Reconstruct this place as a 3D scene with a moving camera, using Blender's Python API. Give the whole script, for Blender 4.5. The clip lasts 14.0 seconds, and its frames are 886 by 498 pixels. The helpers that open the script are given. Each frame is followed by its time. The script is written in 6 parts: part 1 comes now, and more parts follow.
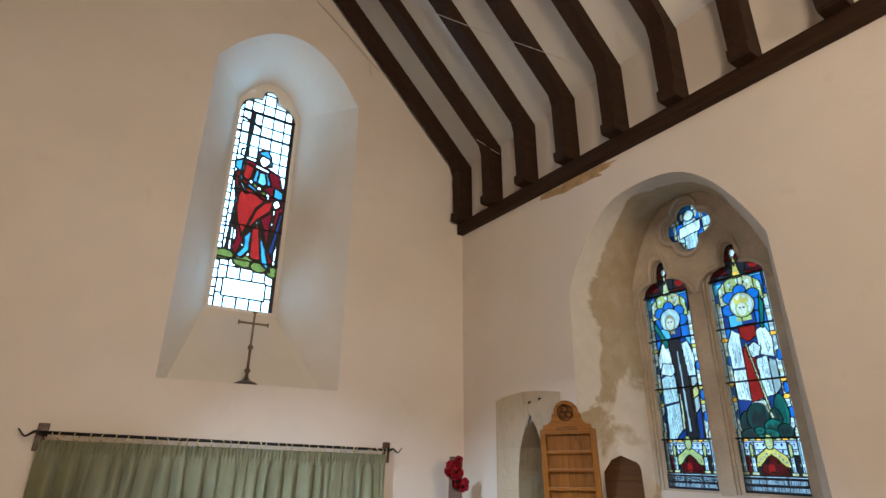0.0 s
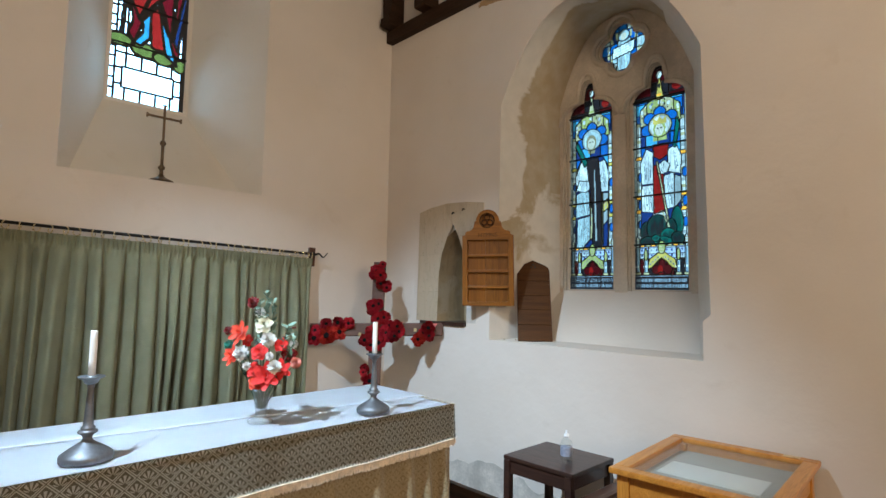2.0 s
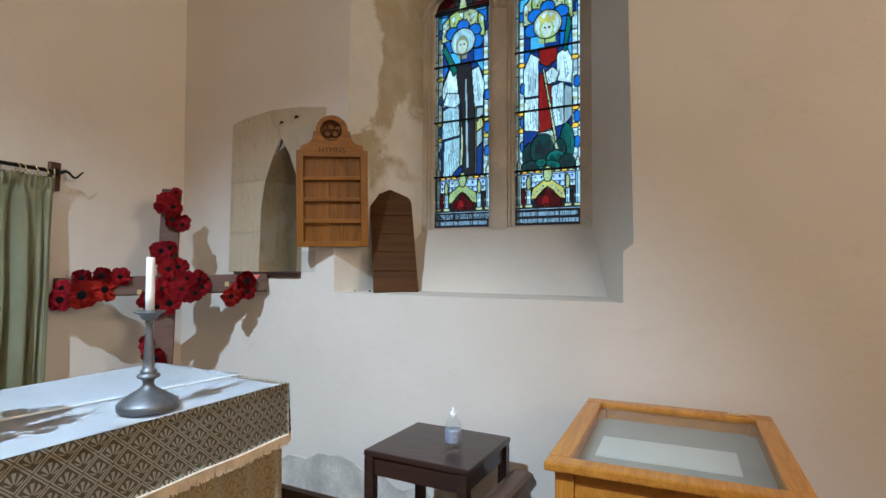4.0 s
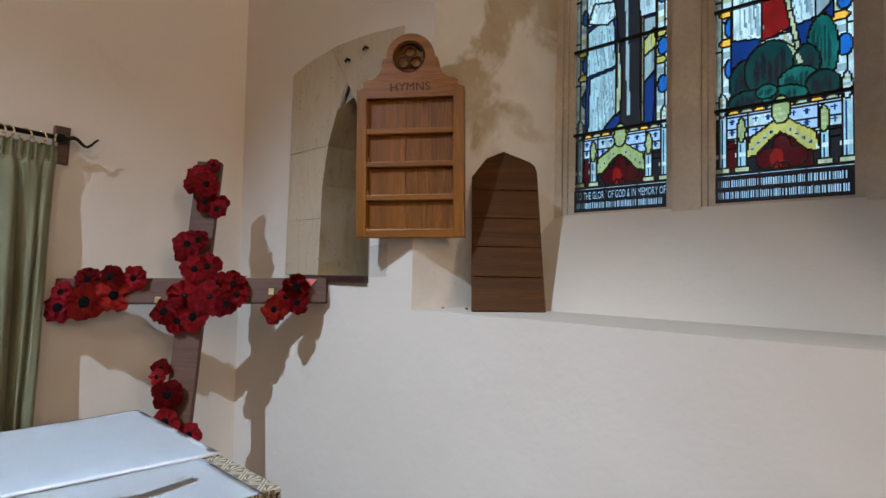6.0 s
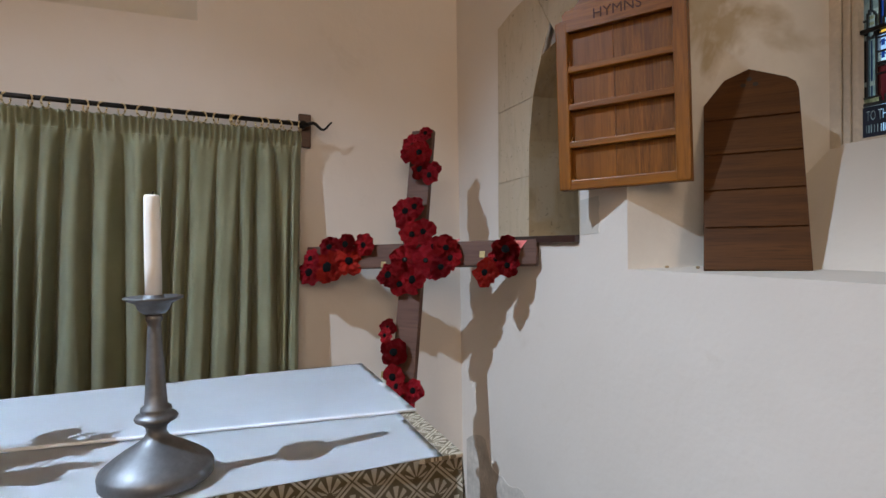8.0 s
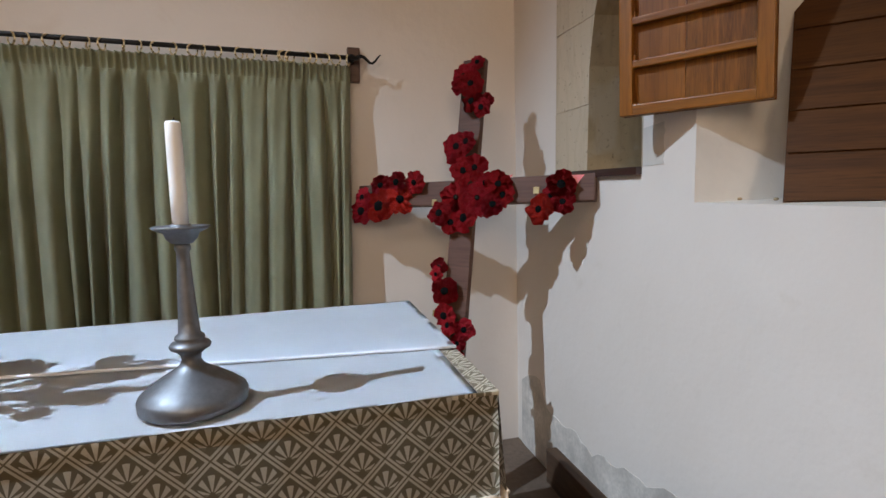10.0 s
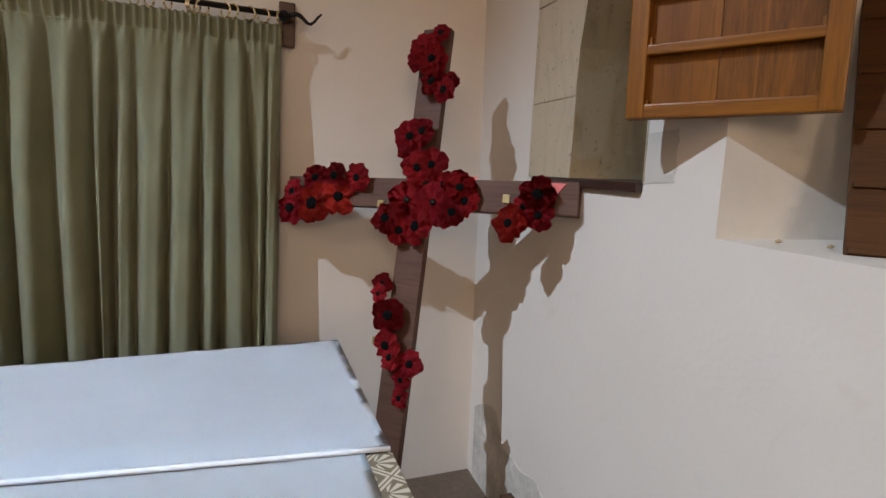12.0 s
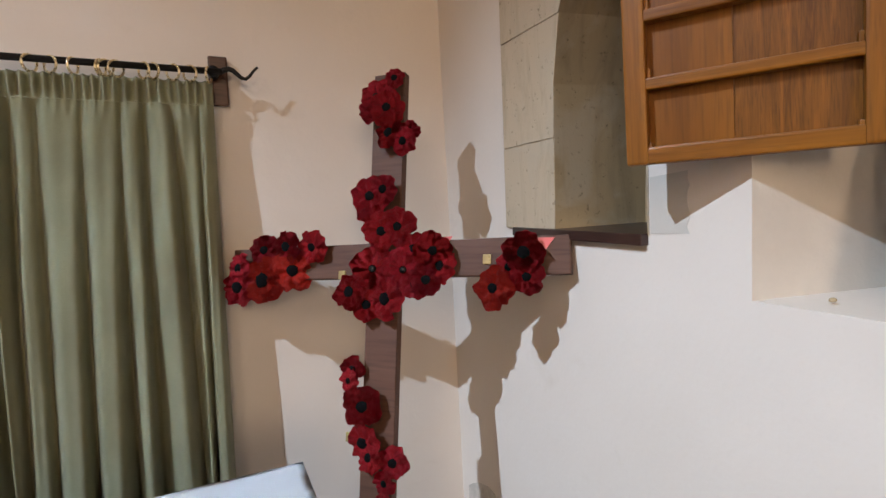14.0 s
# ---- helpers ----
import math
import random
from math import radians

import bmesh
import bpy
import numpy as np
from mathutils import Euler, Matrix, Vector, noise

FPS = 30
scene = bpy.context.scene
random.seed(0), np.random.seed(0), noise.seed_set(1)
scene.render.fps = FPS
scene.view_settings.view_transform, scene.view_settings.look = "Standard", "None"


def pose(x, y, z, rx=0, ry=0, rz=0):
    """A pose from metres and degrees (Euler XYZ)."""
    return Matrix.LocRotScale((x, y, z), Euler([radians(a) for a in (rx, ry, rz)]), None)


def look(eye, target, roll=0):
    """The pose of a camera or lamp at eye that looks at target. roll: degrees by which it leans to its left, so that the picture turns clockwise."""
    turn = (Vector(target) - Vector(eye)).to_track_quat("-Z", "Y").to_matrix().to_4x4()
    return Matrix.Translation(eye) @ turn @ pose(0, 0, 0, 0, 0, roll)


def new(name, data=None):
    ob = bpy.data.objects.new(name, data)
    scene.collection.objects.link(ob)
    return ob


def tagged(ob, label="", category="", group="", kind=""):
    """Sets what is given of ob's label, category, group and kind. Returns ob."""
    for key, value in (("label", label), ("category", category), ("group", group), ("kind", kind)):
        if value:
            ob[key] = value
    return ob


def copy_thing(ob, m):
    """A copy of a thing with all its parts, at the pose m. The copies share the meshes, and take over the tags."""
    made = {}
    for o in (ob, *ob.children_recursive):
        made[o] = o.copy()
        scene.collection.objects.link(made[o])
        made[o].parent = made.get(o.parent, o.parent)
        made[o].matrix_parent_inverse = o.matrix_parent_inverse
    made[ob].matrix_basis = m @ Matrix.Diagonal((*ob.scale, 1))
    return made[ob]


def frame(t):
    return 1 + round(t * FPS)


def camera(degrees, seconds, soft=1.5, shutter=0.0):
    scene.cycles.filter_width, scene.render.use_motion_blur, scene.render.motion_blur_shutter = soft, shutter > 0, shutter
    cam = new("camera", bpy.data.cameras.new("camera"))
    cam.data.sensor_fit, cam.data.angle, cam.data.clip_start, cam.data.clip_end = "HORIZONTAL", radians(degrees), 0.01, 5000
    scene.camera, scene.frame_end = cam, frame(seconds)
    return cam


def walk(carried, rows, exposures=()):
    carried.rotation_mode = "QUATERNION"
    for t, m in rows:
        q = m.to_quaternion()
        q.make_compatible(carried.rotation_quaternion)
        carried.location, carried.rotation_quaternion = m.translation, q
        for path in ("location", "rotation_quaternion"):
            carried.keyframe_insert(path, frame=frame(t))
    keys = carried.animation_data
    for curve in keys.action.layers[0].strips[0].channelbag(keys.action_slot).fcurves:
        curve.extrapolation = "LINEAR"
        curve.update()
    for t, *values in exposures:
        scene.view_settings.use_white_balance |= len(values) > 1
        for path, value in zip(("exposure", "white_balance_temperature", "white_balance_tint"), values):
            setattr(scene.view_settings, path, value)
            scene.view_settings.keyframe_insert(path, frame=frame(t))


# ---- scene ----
cam = camera(79.15, 14.0)
PATH = [
    (0.0, (-3.172, -4.289, 1.977), -34.26, 20.95, 0.39),
    (0.5, (-3.166, -4.283, 1.980), -34.66, 19.95, 1.10),
    (1.0, (-3.176, -4.251, 1.919), -35.51, 17.14, 1.07),
    (1.5, (-3.205, -4.208, 1.815), -38.35, 11.71, 0.78),
    (2.0, (-3.221, -4.153, 1.704), -43.80, 4.58, 0.98),
    (2.5, (-3.177, -4.020, 1.599), -49.38, -0.55, 0.94),
    (3.0, (-2.986, -3.813, 1.554), -53.71, -1.02, 0.26),
    (3.2, (-2.910, -3.707, 1.538), -57.26, -0.60, 0.07),
    (5.3, (-1.668, -2.958, 1.489), -64.18, 2.27, 0.26),
    (5.5, (-1.570, -2.909, 1.484), -57.41, 2.11, 0.62),
    (6.0, (-1.411, -2.772, 1.480), -47.72, 2.35, 1.12),
    (6.5, (-1.288, -2.758, 1.485), -40.27, 2.26, 0.75),
    (7.0, (-1.197, -2.743, 1.482), -29.73, 1.68, 0.47),
    (7.5, (-1.179, -2.731, 1.477), -26.10, 1.03, 0.18),
    (8.0, (-1.203, -2.712, 1.431), -22.13, -0.72, -0.85),
    (8.5, (-1.204, -2.665, 1.325), -17.92, -3.97, -3.12),
    (8.7, (-1.208, -2.656, 1.293), -16.50, -5.67, -3.82),
    (11.0, (-1.059, -2.669, 1.503), -15.55, -7.31, 0.86),
    (11.5, (-1.068, -2.498, 1.522), -18.24, -9.07, 2.22),
    (12.0, (-0.975, -2.248, 1.483), -19.82, -9.03, 1.79),
    (12.5, (-0.898, -2.043, 1.544), -21.93, -8.90, -1.13),
    (13.0, (-0.905, -2.004, 1.545), -22.95, -7.30, -2.24),
    (13.5, (-0.908, -2.000, 1.551), -23.40, -6.25, -2.84),
    (14.0, (-0.909, -2.003, 1.555), -23.58, -5.39, -3.16),
]


def eye_pose(eye, yaw, pitch, roll):
    """Yaw to the left, pitch upwards, roll clockwise in the picture."""
    return Matrix.Translation(eye) @ pose(0, 0, 0, 0, 0, yaw) @ pose(0, 0, 0, 90 + pitch) @ pose(0, 0, 0, 0, 0, roll)


walk(cam, [(t, eye_pose(eye, yaw, pitch, roll)) for t, eye, yaw, pitch, roll in PATH],
     [(0.0, 0.18, 6250, 9), (1.0, 0.08, 6250, 9), (2.0, 0.0, 6200, 6), (3.0, 0.03, 6200, 6), (5.5, -0.22, 6450, 11), (7.0, -0.28, 6530, 13), (8.5, -0.25, 6430, 13), (11.0, -0.22, 6530, 14), (11.6, -0.24, 6620, 15), (12.0, -0.32, 6850, 15), (12.5, -0.15, 6800, 13), (13.0, 0.06, 6750, 14), (14.0, 0.14, 6720, 15)])

# ---- light ----
world = bpy.data.worlds.new("world")
scene.world = world
world.use_nodes = True
sky = world.node_tree.nodes.new("ShaderNodeTexSky")
sky.sky_type, sky.sun_disc = "NISHITA", False
sky.sun_elevation, sky.sun_rotation = radians(35), radians(200)
world.node_tree.links.new(sky.outputs[0], world.node_tree.nodes["Background"].inputs[0])
world.node_tree.nodes["Background"].inputs[1].default_value = 0.1


def lamp(name, kind, eye, target, watts, colour, size, cone=0, blend=0.5):
    data = bpy.data.lights.new(name, kind)
    data.energy, data.color = watts, colour
    if kind == "AREA":
        data.shape, data.size = "DISK", size
    else:
        data.shadow_soft_size = size
    if kind == "SPOT":
        data.spot_size, data.spot_blend = radians(cone), blend
    ob = new(name, data)
    ob.matrix_world = look(eye, target)
    return ob


# sanctuary spotlight high on the north wall; unseen warm area lamps added as fill
lamp("sanctuary_spot", "SPOT", (-3.85, -2.0, 4.5), (-1.42, -1.50, 0.65), 1390, (0.62, 0.80, 1.0), 0.012, 64, 1.0)
lamp("warm_fill_lamp", "AREA", (-2.2, -7.6, 2.9), (-1.0, -0.5, 1.2), 102, (1.0, 0.775, 0.545), 1.6)
# second added fill, aimed upwards to brighten the ceiling
lamp("warm_fill_lamp", "AREA", (-3.6, -5.6, 4.4), (-1.0, -1.0, 5.2), 55, (1.0, 0.80, 0.60), 1.0)

# ---- helpers of the place ----
PI = math.pi


def part(name, bm, material, parent=None, label="", smooth=False):
    mesh = bpy.data.meshes.new(name)
    bm.to_mesh(mesh)
    bm.free()
    if smooth:
        mesh.polygons.foreach_set("use_smooth", [True] * len(mesh.polygons))
    mesh.materials.append(material)
    ob = new(name, mesh)
    if parent:
        ob.parent = parent
    return tagged(ob, label)


def again(name, mesh, parent, m=None, label=""):
    ob = new(name, mesh)
    ob.parent = parent
    if m is not None:
        ob.matrix_basis = m
    return tagged(ob, label)


def thing(name, label, category, m=None, group="", kind=""):
    ob = new(name)
    ob.empty_display_size = 0.1
    if m is not None:
        ob.matrix_basis = m
    return tagged(ob, label, category, group, kind)


def structure(name, bm, material, label="", smooth=False):
    return tagged(part(name, bm, material, None, label, smooth), label, "", "", "structure")


def box(bm, x0, x1, y0, y1, z0, z1, bevel=0.0, m=None):
    mat = Matrix.LocRotScale(((x0 + x1) / 2, (y0 + y1) / 2, (z0 + z1) / 2), None, (x1 - x0, y1 - y0, z1 - z0))
    verts = bmesh.ops.create_cube(bm, size=1.0, matrix=(m @ mat) if m is not None else mat)["verts"]
    if bevel > 0:
        edges = list({e for v in verts for e in v.link_edges})
        bmesh.ops.bevel(bm, geom=edges, offset=bevel, segments=2, affect="EDGES", profile=0.6)
    return bm


def new_box(*a, **k):
    return box(bmesh.new(), *a, **k)


def lathe(bm, profile, n=28, m=None):
    """Turns (radius, height) pairs round z."""
    rings = []
    for r, z in profile:
        ring = []
        for i in range(n):
            v = Vector((r * math.cos(2 * PI * i / n), r * math.sin(2 * PI * i / n), z))
            ring.append(bm.verts.new(m @ v if m is not None else v))
        rings.append(ring)
    for a, b in zip(rings, rings[1:]):
        for i in range(n):
            bm.faces.new((a[i], a[(i + 1) % n], b[(i + 1) % n], b[i]))
    bm.faces.new(list(reversed(rings[0])))
    bm.faces.new(rings[-1])
    return bm


def tube(bm, points, radius, n=8, closed=False):
    pts = [Vector(p) for p in points]
    radii = radius if isinstance(radius, list) else [radius] * len(pts)
    rings = []
    for i, p in enumerate(pts):
        a = pts[i - 1] if (i > 0 or closed) else p
        b = pts[(i + 1) % len(pts)] if (i < len(pts) - 1 or closed) else p
        d = (b - a).normalized()
        side = d.cross(Vector((0.13, 0.21, 1))).normalized()
        up = side.cross(d)
        rings.append([bm.verts.new(p + radii[i] * (math.cos(2 * PI * k / n) * side + math.sin(2 * PI * k / n) * up)) for k in range(n)])
    pairs = list(zip(rings, rings[1:])) + ([(rings[-1], rings[0])] if closed else [])
    for a, b in pairs:
        for k in range(n):
            bm.faces.new((a[k], a[(k + 1) % n], b[(k + 1) % n], b[k]))
    if not closed:
        bm.faces.new(list(reversed(rings[0])))
        bm.faces.new(rings[-1])
    return bm


def prism(bm, outline, depth, m=None, bevel=0.0):
    """A flat outline in x and z, given depth along y."""
    front = [bm.verts.new((x, 0, z)) for x, z in outline]
    back = [bm.verts.new((x, depth, z)) for x, z in outline]
    faces = [bm.faces.new(front), bm.faces.new(list(reversed(back)))]
    for i in range(len(front)):
        j = (i + 1) % len(front)
        faces.append(bm.faces.new((front[j], front[i], back[i], back[j])))
    if bevel:
        bmesh.ops.bevel(bm, geom=[e for e in faces[0].edges], offset=bevel, segments=2, affect="EDGES", profile=0.6)
    if m is not None:
        bmesh.ops.transform(bm, matrix=m, verts=bm.verts)
    return bm


def slab(loops, depth, m):
    """A plate with holes: loops of (a, b), the first the outline. m lays (a, b, c) into the world; c runs from 0 to depth."""
    data = bpy.data.curves.new("slab", "CURVE")
    data.dimensions, data.fill_mode, data.extrude = "2D", "BOTH", depth / 2
    for loop in loops:
        s = data.splines.new("POLY")
        s.points.add(len(loop) - 1)
        for p, (a, b) in zip(s.points, loop):
            p.co = (a, b, 0, 1)
        s.use_cyclic_u = True
    ob = new("slab", data)
    graph = bpy.context.evaluated_depsgraph_get()
    graph.update()
    mesh = bpy.data.meshes.new_from_object(ob.evaluated_get(graph))
    bpy.data.objects.remove(ob)
    bm = bmesh.new()
    bm.from_mesh(mesh)
    bpy.data.meshes.remove(mesh)
    bmesh.ops.remove_doubles(bm, verts=bm.verts, dist=1e-5)
    bmesh.ops.transform(bm, matrix=m @ Matrix.Translation((0, 0, depth / 2)), verts=bm.verts)
    bmesh.ops.recalc_face_normals(bm, faces=bm.faces)
    return bm


EAST = Matrix(((1, 0, 0, 0), (0, 0, 1, 0), (0, 1, 0, 0), (0, 0, 0, 1)))     # (a, b, c) -> x = a, z = b, y = c
SOUTH = Matrix(((0, 0, 1, 0), (-1, 0, 0, 0), (0, 1, 0, 0), (0, 0, 0, 1)))   # (a, b, c) -> y = -a, z = b, x = c

# ---- materials ----


class Nodes:
    def __init__(self, name):
        self.mat = bpy.data.materials.new(name)
        self.mat.use_nodes = True
        self.tree = self.mat.node_tree
        self.bsdf = self.tree.nodes["Principled BSDF"]
        self.out = self.tree.nodes["Material Output"]

    def node(self, kind, **inputs):
        n = self.tree.nodes.new("ShaderNode" + kind)
        for k, v in inputs.items():
            self.set(n, k, v)
        return n

    def set(self, n, k, v):
        socket = n.inputs[int(k[1:])] if k[0] == "i" and k[1:].isdigit() else n.inputs[k.replace("_", " ")]
        if isinstance(v, bpy.types.NodeSocket):
            self.tree.links.new(v, socket)
        else:
            socket.default_value = v

    def math(self, op, a, b=0.0, c=0.0):
        n = self.tree.nodes.new("ShaderNodeMath")
        n.operation = op
        for i, v in enumerate((a, b, c)):
            self.set(n, "i%d" % i, v)
        return n.outputs[0]

    def mix(self, fac, a, b, blend="MIX"):
        n = self.tree.nodes.new("ShaderNodeMix")
        n.data_type, n.blend_type = "RGBA", blend
        self.set(n, "i0", fac)
        for i, v in ((6, a), (7, b)):
            self.set(n, "i%d" % i, (*v, 1) if isinstance(v, tuple) and len(v) == 3 else v)
        return n.outputs[2]

    def ramp(self, fac, lo, hi):
        n = self.node("MapRange", i0=fac, i1=lo, i2=hi, i3=0.0, i4=1.0)
        n.clamp = True
        return n.outputs[0]

    def coords(self, scale=(1, 1, 1)):
        t = self.node("TexCoord")
        mp = self.node("Mapping", Vector=t.outputs["Object"], Scale=scale)
        return mp.outputs[0]

    def noise(self, vec, scale, detail=4.0, rough=0.55, warp=0.0):
        n = self.node("TexNoise", Vector=vec, Scale=scale, Detail=detail, Roughness=rough, Distortion=warp)
        return n.outputs["Fac"]

    def bump(self, height, strength, distance=0.01):
        n = self.node("Bump", Height=height, Strength=strength, Distance=distance)
        self.set(self.bsdf, "Normal", n.outputs[0])


def plain(name, colour, rough=0.6, metal=0.0, var=0.12, scale=5.0, fine=60.0, bump=0.25, spread=(1, 1, 1), sheen=0.0, coat=0.0, dist=0.004, spec=0.5):
    """Mottled at two scales, with a fine relief."""
    s = Nodes(name)
    vec = s.coords(spread)
    big, small = s.noise(vec, scale), s.noise(vec, fine, 3)
    dark, light = tuple(c * (1 - var) for c in colour), tuple(min(1, c * (1 + var)) for c in colour)
    col = s.mix(s.ramp(big, 0.3, 0.7), dark, light)
    col = s.mix(s.math("MULTIPLY", s.ramp(small, 0.35, 0.75), 0.5), col, tuple(c * (1 - 1.3 * var) for c in colour))
    s.set(s.bsdf, "Base_Color", col)
    s.set(s.bsdf, "Roughness", s.math("ADD", s.math("MULTIPLY", small, 0.2), rough - 0.1))
    s.set(s.bsdf, "Metallic", metal)
    s.set(s.bsdf, "Sheen_Weight", sheen)
    s.set(s.bsdf, "Specular_IOR_Level", spec)
    s.set(s.bsdf, "Coat_Weight", coat)
    s.bump(small, bump, dist)
    return s.mat


def wood(name, dark, light, axis="x", rough=0.45, ring=26.0, coat=0.0, bump=0.25, spec=0.5):
    """Grain that runs along an axis of the thing."""
    s = Nodes(name)
    stretch = {"x": (0.06, 1, 1), "y": (1, 0.06, 1), "z": (1, 1, 0.06)}[axis]
    vec = s.coords(stretch)
    info = s.node("ObjectInfo")
    shift = s.node("VectorMath", i0=vec, i1=(0, 0, 0))
    s.set(shift, "i1", s.math("MULTIPLY", info.outputs["Random"], 7.0))
    v = shift.outputs[0]
    rings = s.noise(v, ring, 5, 0.6, 1.2)
    pores = s.noise(v, ring * 9, 2)
    wide = s.noise(v, 3.0, 2)
    col = s.mix(s.ramp(rings, 0.32, 0.68), dark, light)
    col = s.mix(s.math("MULTIPLY", s.ramp(pores, 0.5, 0.7), 0.45), col, tuple(c * 0.55 for c in dark))
    col = s.mix(s.math("MULTIPLY", s.ramp(wide, 0.35, 0.7), 0.35), col, tuple(c * 0.7 for c in light))
    s.set(s.bsdf, "Base_Color", col)
    s.set(s.bsdf, "Roughness", s.math("ADD", s.math("MULTIPLY", pores, 0.2), rough - 0.1))
    s.set(s.bsdf, "Coat_Weight", coat)
    s.set(s.bsdf, "Specular_IOR_Level", spec)
    s.bump(pores, bump, 0.002)
    return s.mat


def limewash(name, colour, patch, stain):
    """Hand-laid plaster: uneven trowelling, faint patches of older wash, scattered stains."""
    s = Nodes(name)
    vec = s.coords()
    wide, mid, fine = s.noise(vec, 0.9, 3), s.noise(vec, 4.0, 5, 0.6, 0.6), s.noise(vec, 90.0, 3)
    col = s.mix(s.ramp(wide, 0.35, 0.68), colour, patch)
    col = s.mix(s.math("MULTIPLY", s.ramp(mid, 0.62, 0.78), 0.35), col, stain)
    col = s.mix(s.math("MULTIPLY", s.ramp(fine, 0.55, 0.8), 0.10), col, stain)
    s.set(s.bsdf, "Base_Color", col)
    s.set(s.bsdf, "Roughness", 0.9)
    lumps = s.noise(vec, 7.0, 3)
    s.bump(s.math("ADD", s.math("MULTIPLY", lumps, 1.0), s.math("MULTIPLY", fine, 0.10)), 0.35, 0.012)
    return s.mat


PLASTER = limewash("limewash_plaster", (0.74, 0.67, 0.60), (0.68, 0.605, 0.53), (0.58, 0.49, 0.39))
REVEAL = limewash("reveal_plaster", (0.74, 0.69, 0.62), (0.66, 0.60, 0.52), (0.52, 0.44, 0.33))


def stained_reveal(name, colour, stain):
    """Reveal plaster, pale near the room and soaked brown nearer the window, above a wandering tide line."""
    s = Nodes(name)
    vec = s.coords()
    xyz = s.node("SeparateXYZ", Vector=s.node("TexCoord").outputs["Object"])
    wide, mid, fine = s.noise(vec, 1.9, 5, 0.55, 0.5), s.noise(vec, 9.0, 4), s.noise(vec, 90.0, 3)
    wander = s.math("SUBTRACT", wide, 0.5)
    deep = s.ramp(s.math("ADD", xyz.outputs[0], s.math("MULTIPLY", wander, 0.9)), 0.21, 0.25)
    high = s.ramp(s.math("ADD", xyz.outputs[2], s.math("MULTIPLY", wander, 3.2)), 2.2, 2.42)
    soak = s.math("MULTIPLY", s.math("MULTIPLY", deep, high), s.math("ADD", 0.78, s.math("MULTIPLY", s.ramp(mid, 0.3, 0.65), 0.22)))
    col = s.mix(s.ramp(mid, 0.35, 0.75), colour, tuple(c * 0.9 for c in colour))
    col = s.mix(soak, col, stain)
    s.set(s.bsdf, "Base_Color", col)
    s.set(s.bsdf, "Roughness", 0.92)
    s.bump(s.math("ADD", mid, s.math("MULTIPLY", fine, 0.15)), 0.35, 0.012)
    return s.mat


def worn_stone(name, colour, grime):
    """Weathered ashlar: streaked down the face, scuffed, with dark pits and grey bloom."""
    s = Nodes(name)
    vec, streak = s.coords(), s.coords((1, 1, 0.22))
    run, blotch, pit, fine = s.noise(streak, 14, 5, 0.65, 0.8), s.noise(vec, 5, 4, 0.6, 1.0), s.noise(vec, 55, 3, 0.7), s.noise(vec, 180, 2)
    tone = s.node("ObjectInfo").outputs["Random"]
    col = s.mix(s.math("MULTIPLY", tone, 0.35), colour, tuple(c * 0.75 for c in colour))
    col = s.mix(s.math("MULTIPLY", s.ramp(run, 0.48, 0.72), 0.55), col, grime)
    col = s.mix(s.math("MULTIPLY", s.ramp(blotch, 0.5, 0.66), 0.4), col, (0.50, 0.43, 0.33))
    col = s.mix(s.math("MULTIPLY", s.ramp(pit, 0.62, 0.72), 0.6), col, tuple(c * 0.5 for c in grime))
    s.set(s.bsdf, "Base_Color", col)
    s.set(s.bsdf, "Roughness", 0.93)
    s.set(s.bsdf, "Specular_IOR_Level", 0.2)
    s.bump(s.math("ADD", s.math("SUBTRACT", blotch, s.math("MULTIPLY", s.ramp(pit, 0.6, 0.75), 0.6)), s.math("MULTIPLY", fine, 0.2)), 0.5, 0.006)
    return s.mat


STAINED = stained_reveal("stained_plaster", (0.70, 0.64, 0.56), (0.42, 0.325, 0.20))
DAMP = plain("damp_flaking_plaster", (0.60, 0.545, 0.48), 0.95, 0, 0.26, 7, 50, 0.35, dist=0.005, spec=0.2)
SILL = limewash("sill_plaster", (0.72, 0.66, 0.58), (0.66, 0.59, 0.51), (0.56, 0.48, 0.38))
WHITE_CEILING = limewash("ceiling_plaster", (0.86, 0.84, 0.80), (0.81, 0.78, 0.73), (0.62, 0.54, 0.42))
STONE = worn_stone("greensand_stone", (0.56, 0.455, 0.325), (0.33, 0.26, 0.17))
MORTAR = plain("old_lime_mortar", (0.50, 0.41, 0.30), 0.95, 0, 0.3, 12, 70, 0.6, spec=0.2)
# darker base colour than the face stone, for niche lining, back and crumbs
STONE_DARK = worn_stone("darker_stone", (0.41, 0.31, 0.18), (0.20, 0.15, 0.09))
TRACERY = plain("painted_tracery_stone", (0.63, 0.54, 0.43), 0.92, 0, 0.2, 4, 60, 0.4, spec=0.2)
FLOOR = plain("worn_floor_stone", (0.14, 0.095, 0.065), 0.75, 0, 0.3, 3, 40, 0.4)
BEAM = wood("dark_roof_oak", (0.018, 0.008, 0.003), (0.046, 0.021, 0.010), "x", 0.65, 26, 0.0, 0.25, 0.2)
BEAM_Y = wood("dark_plate_oak", (0.018, 0.008, 0.003), (0.046, 0.021, 0.010), "y", 0.65, 26, 0.0, 0.25, 0.2)
OAK = wood("polished_oak", (0.145, 0.046, 0.004), (0.30, 0.108, 0.010), "x", 0.40, 24, 0.0, 0.3, 0.3)
OAK_Z = wood("polished_oak_upright", (0.14, 0.044, 0.004), (0.29, 0.104, 0.010), "z", 0.40, 24, 0.0, 0.3, 0.3)
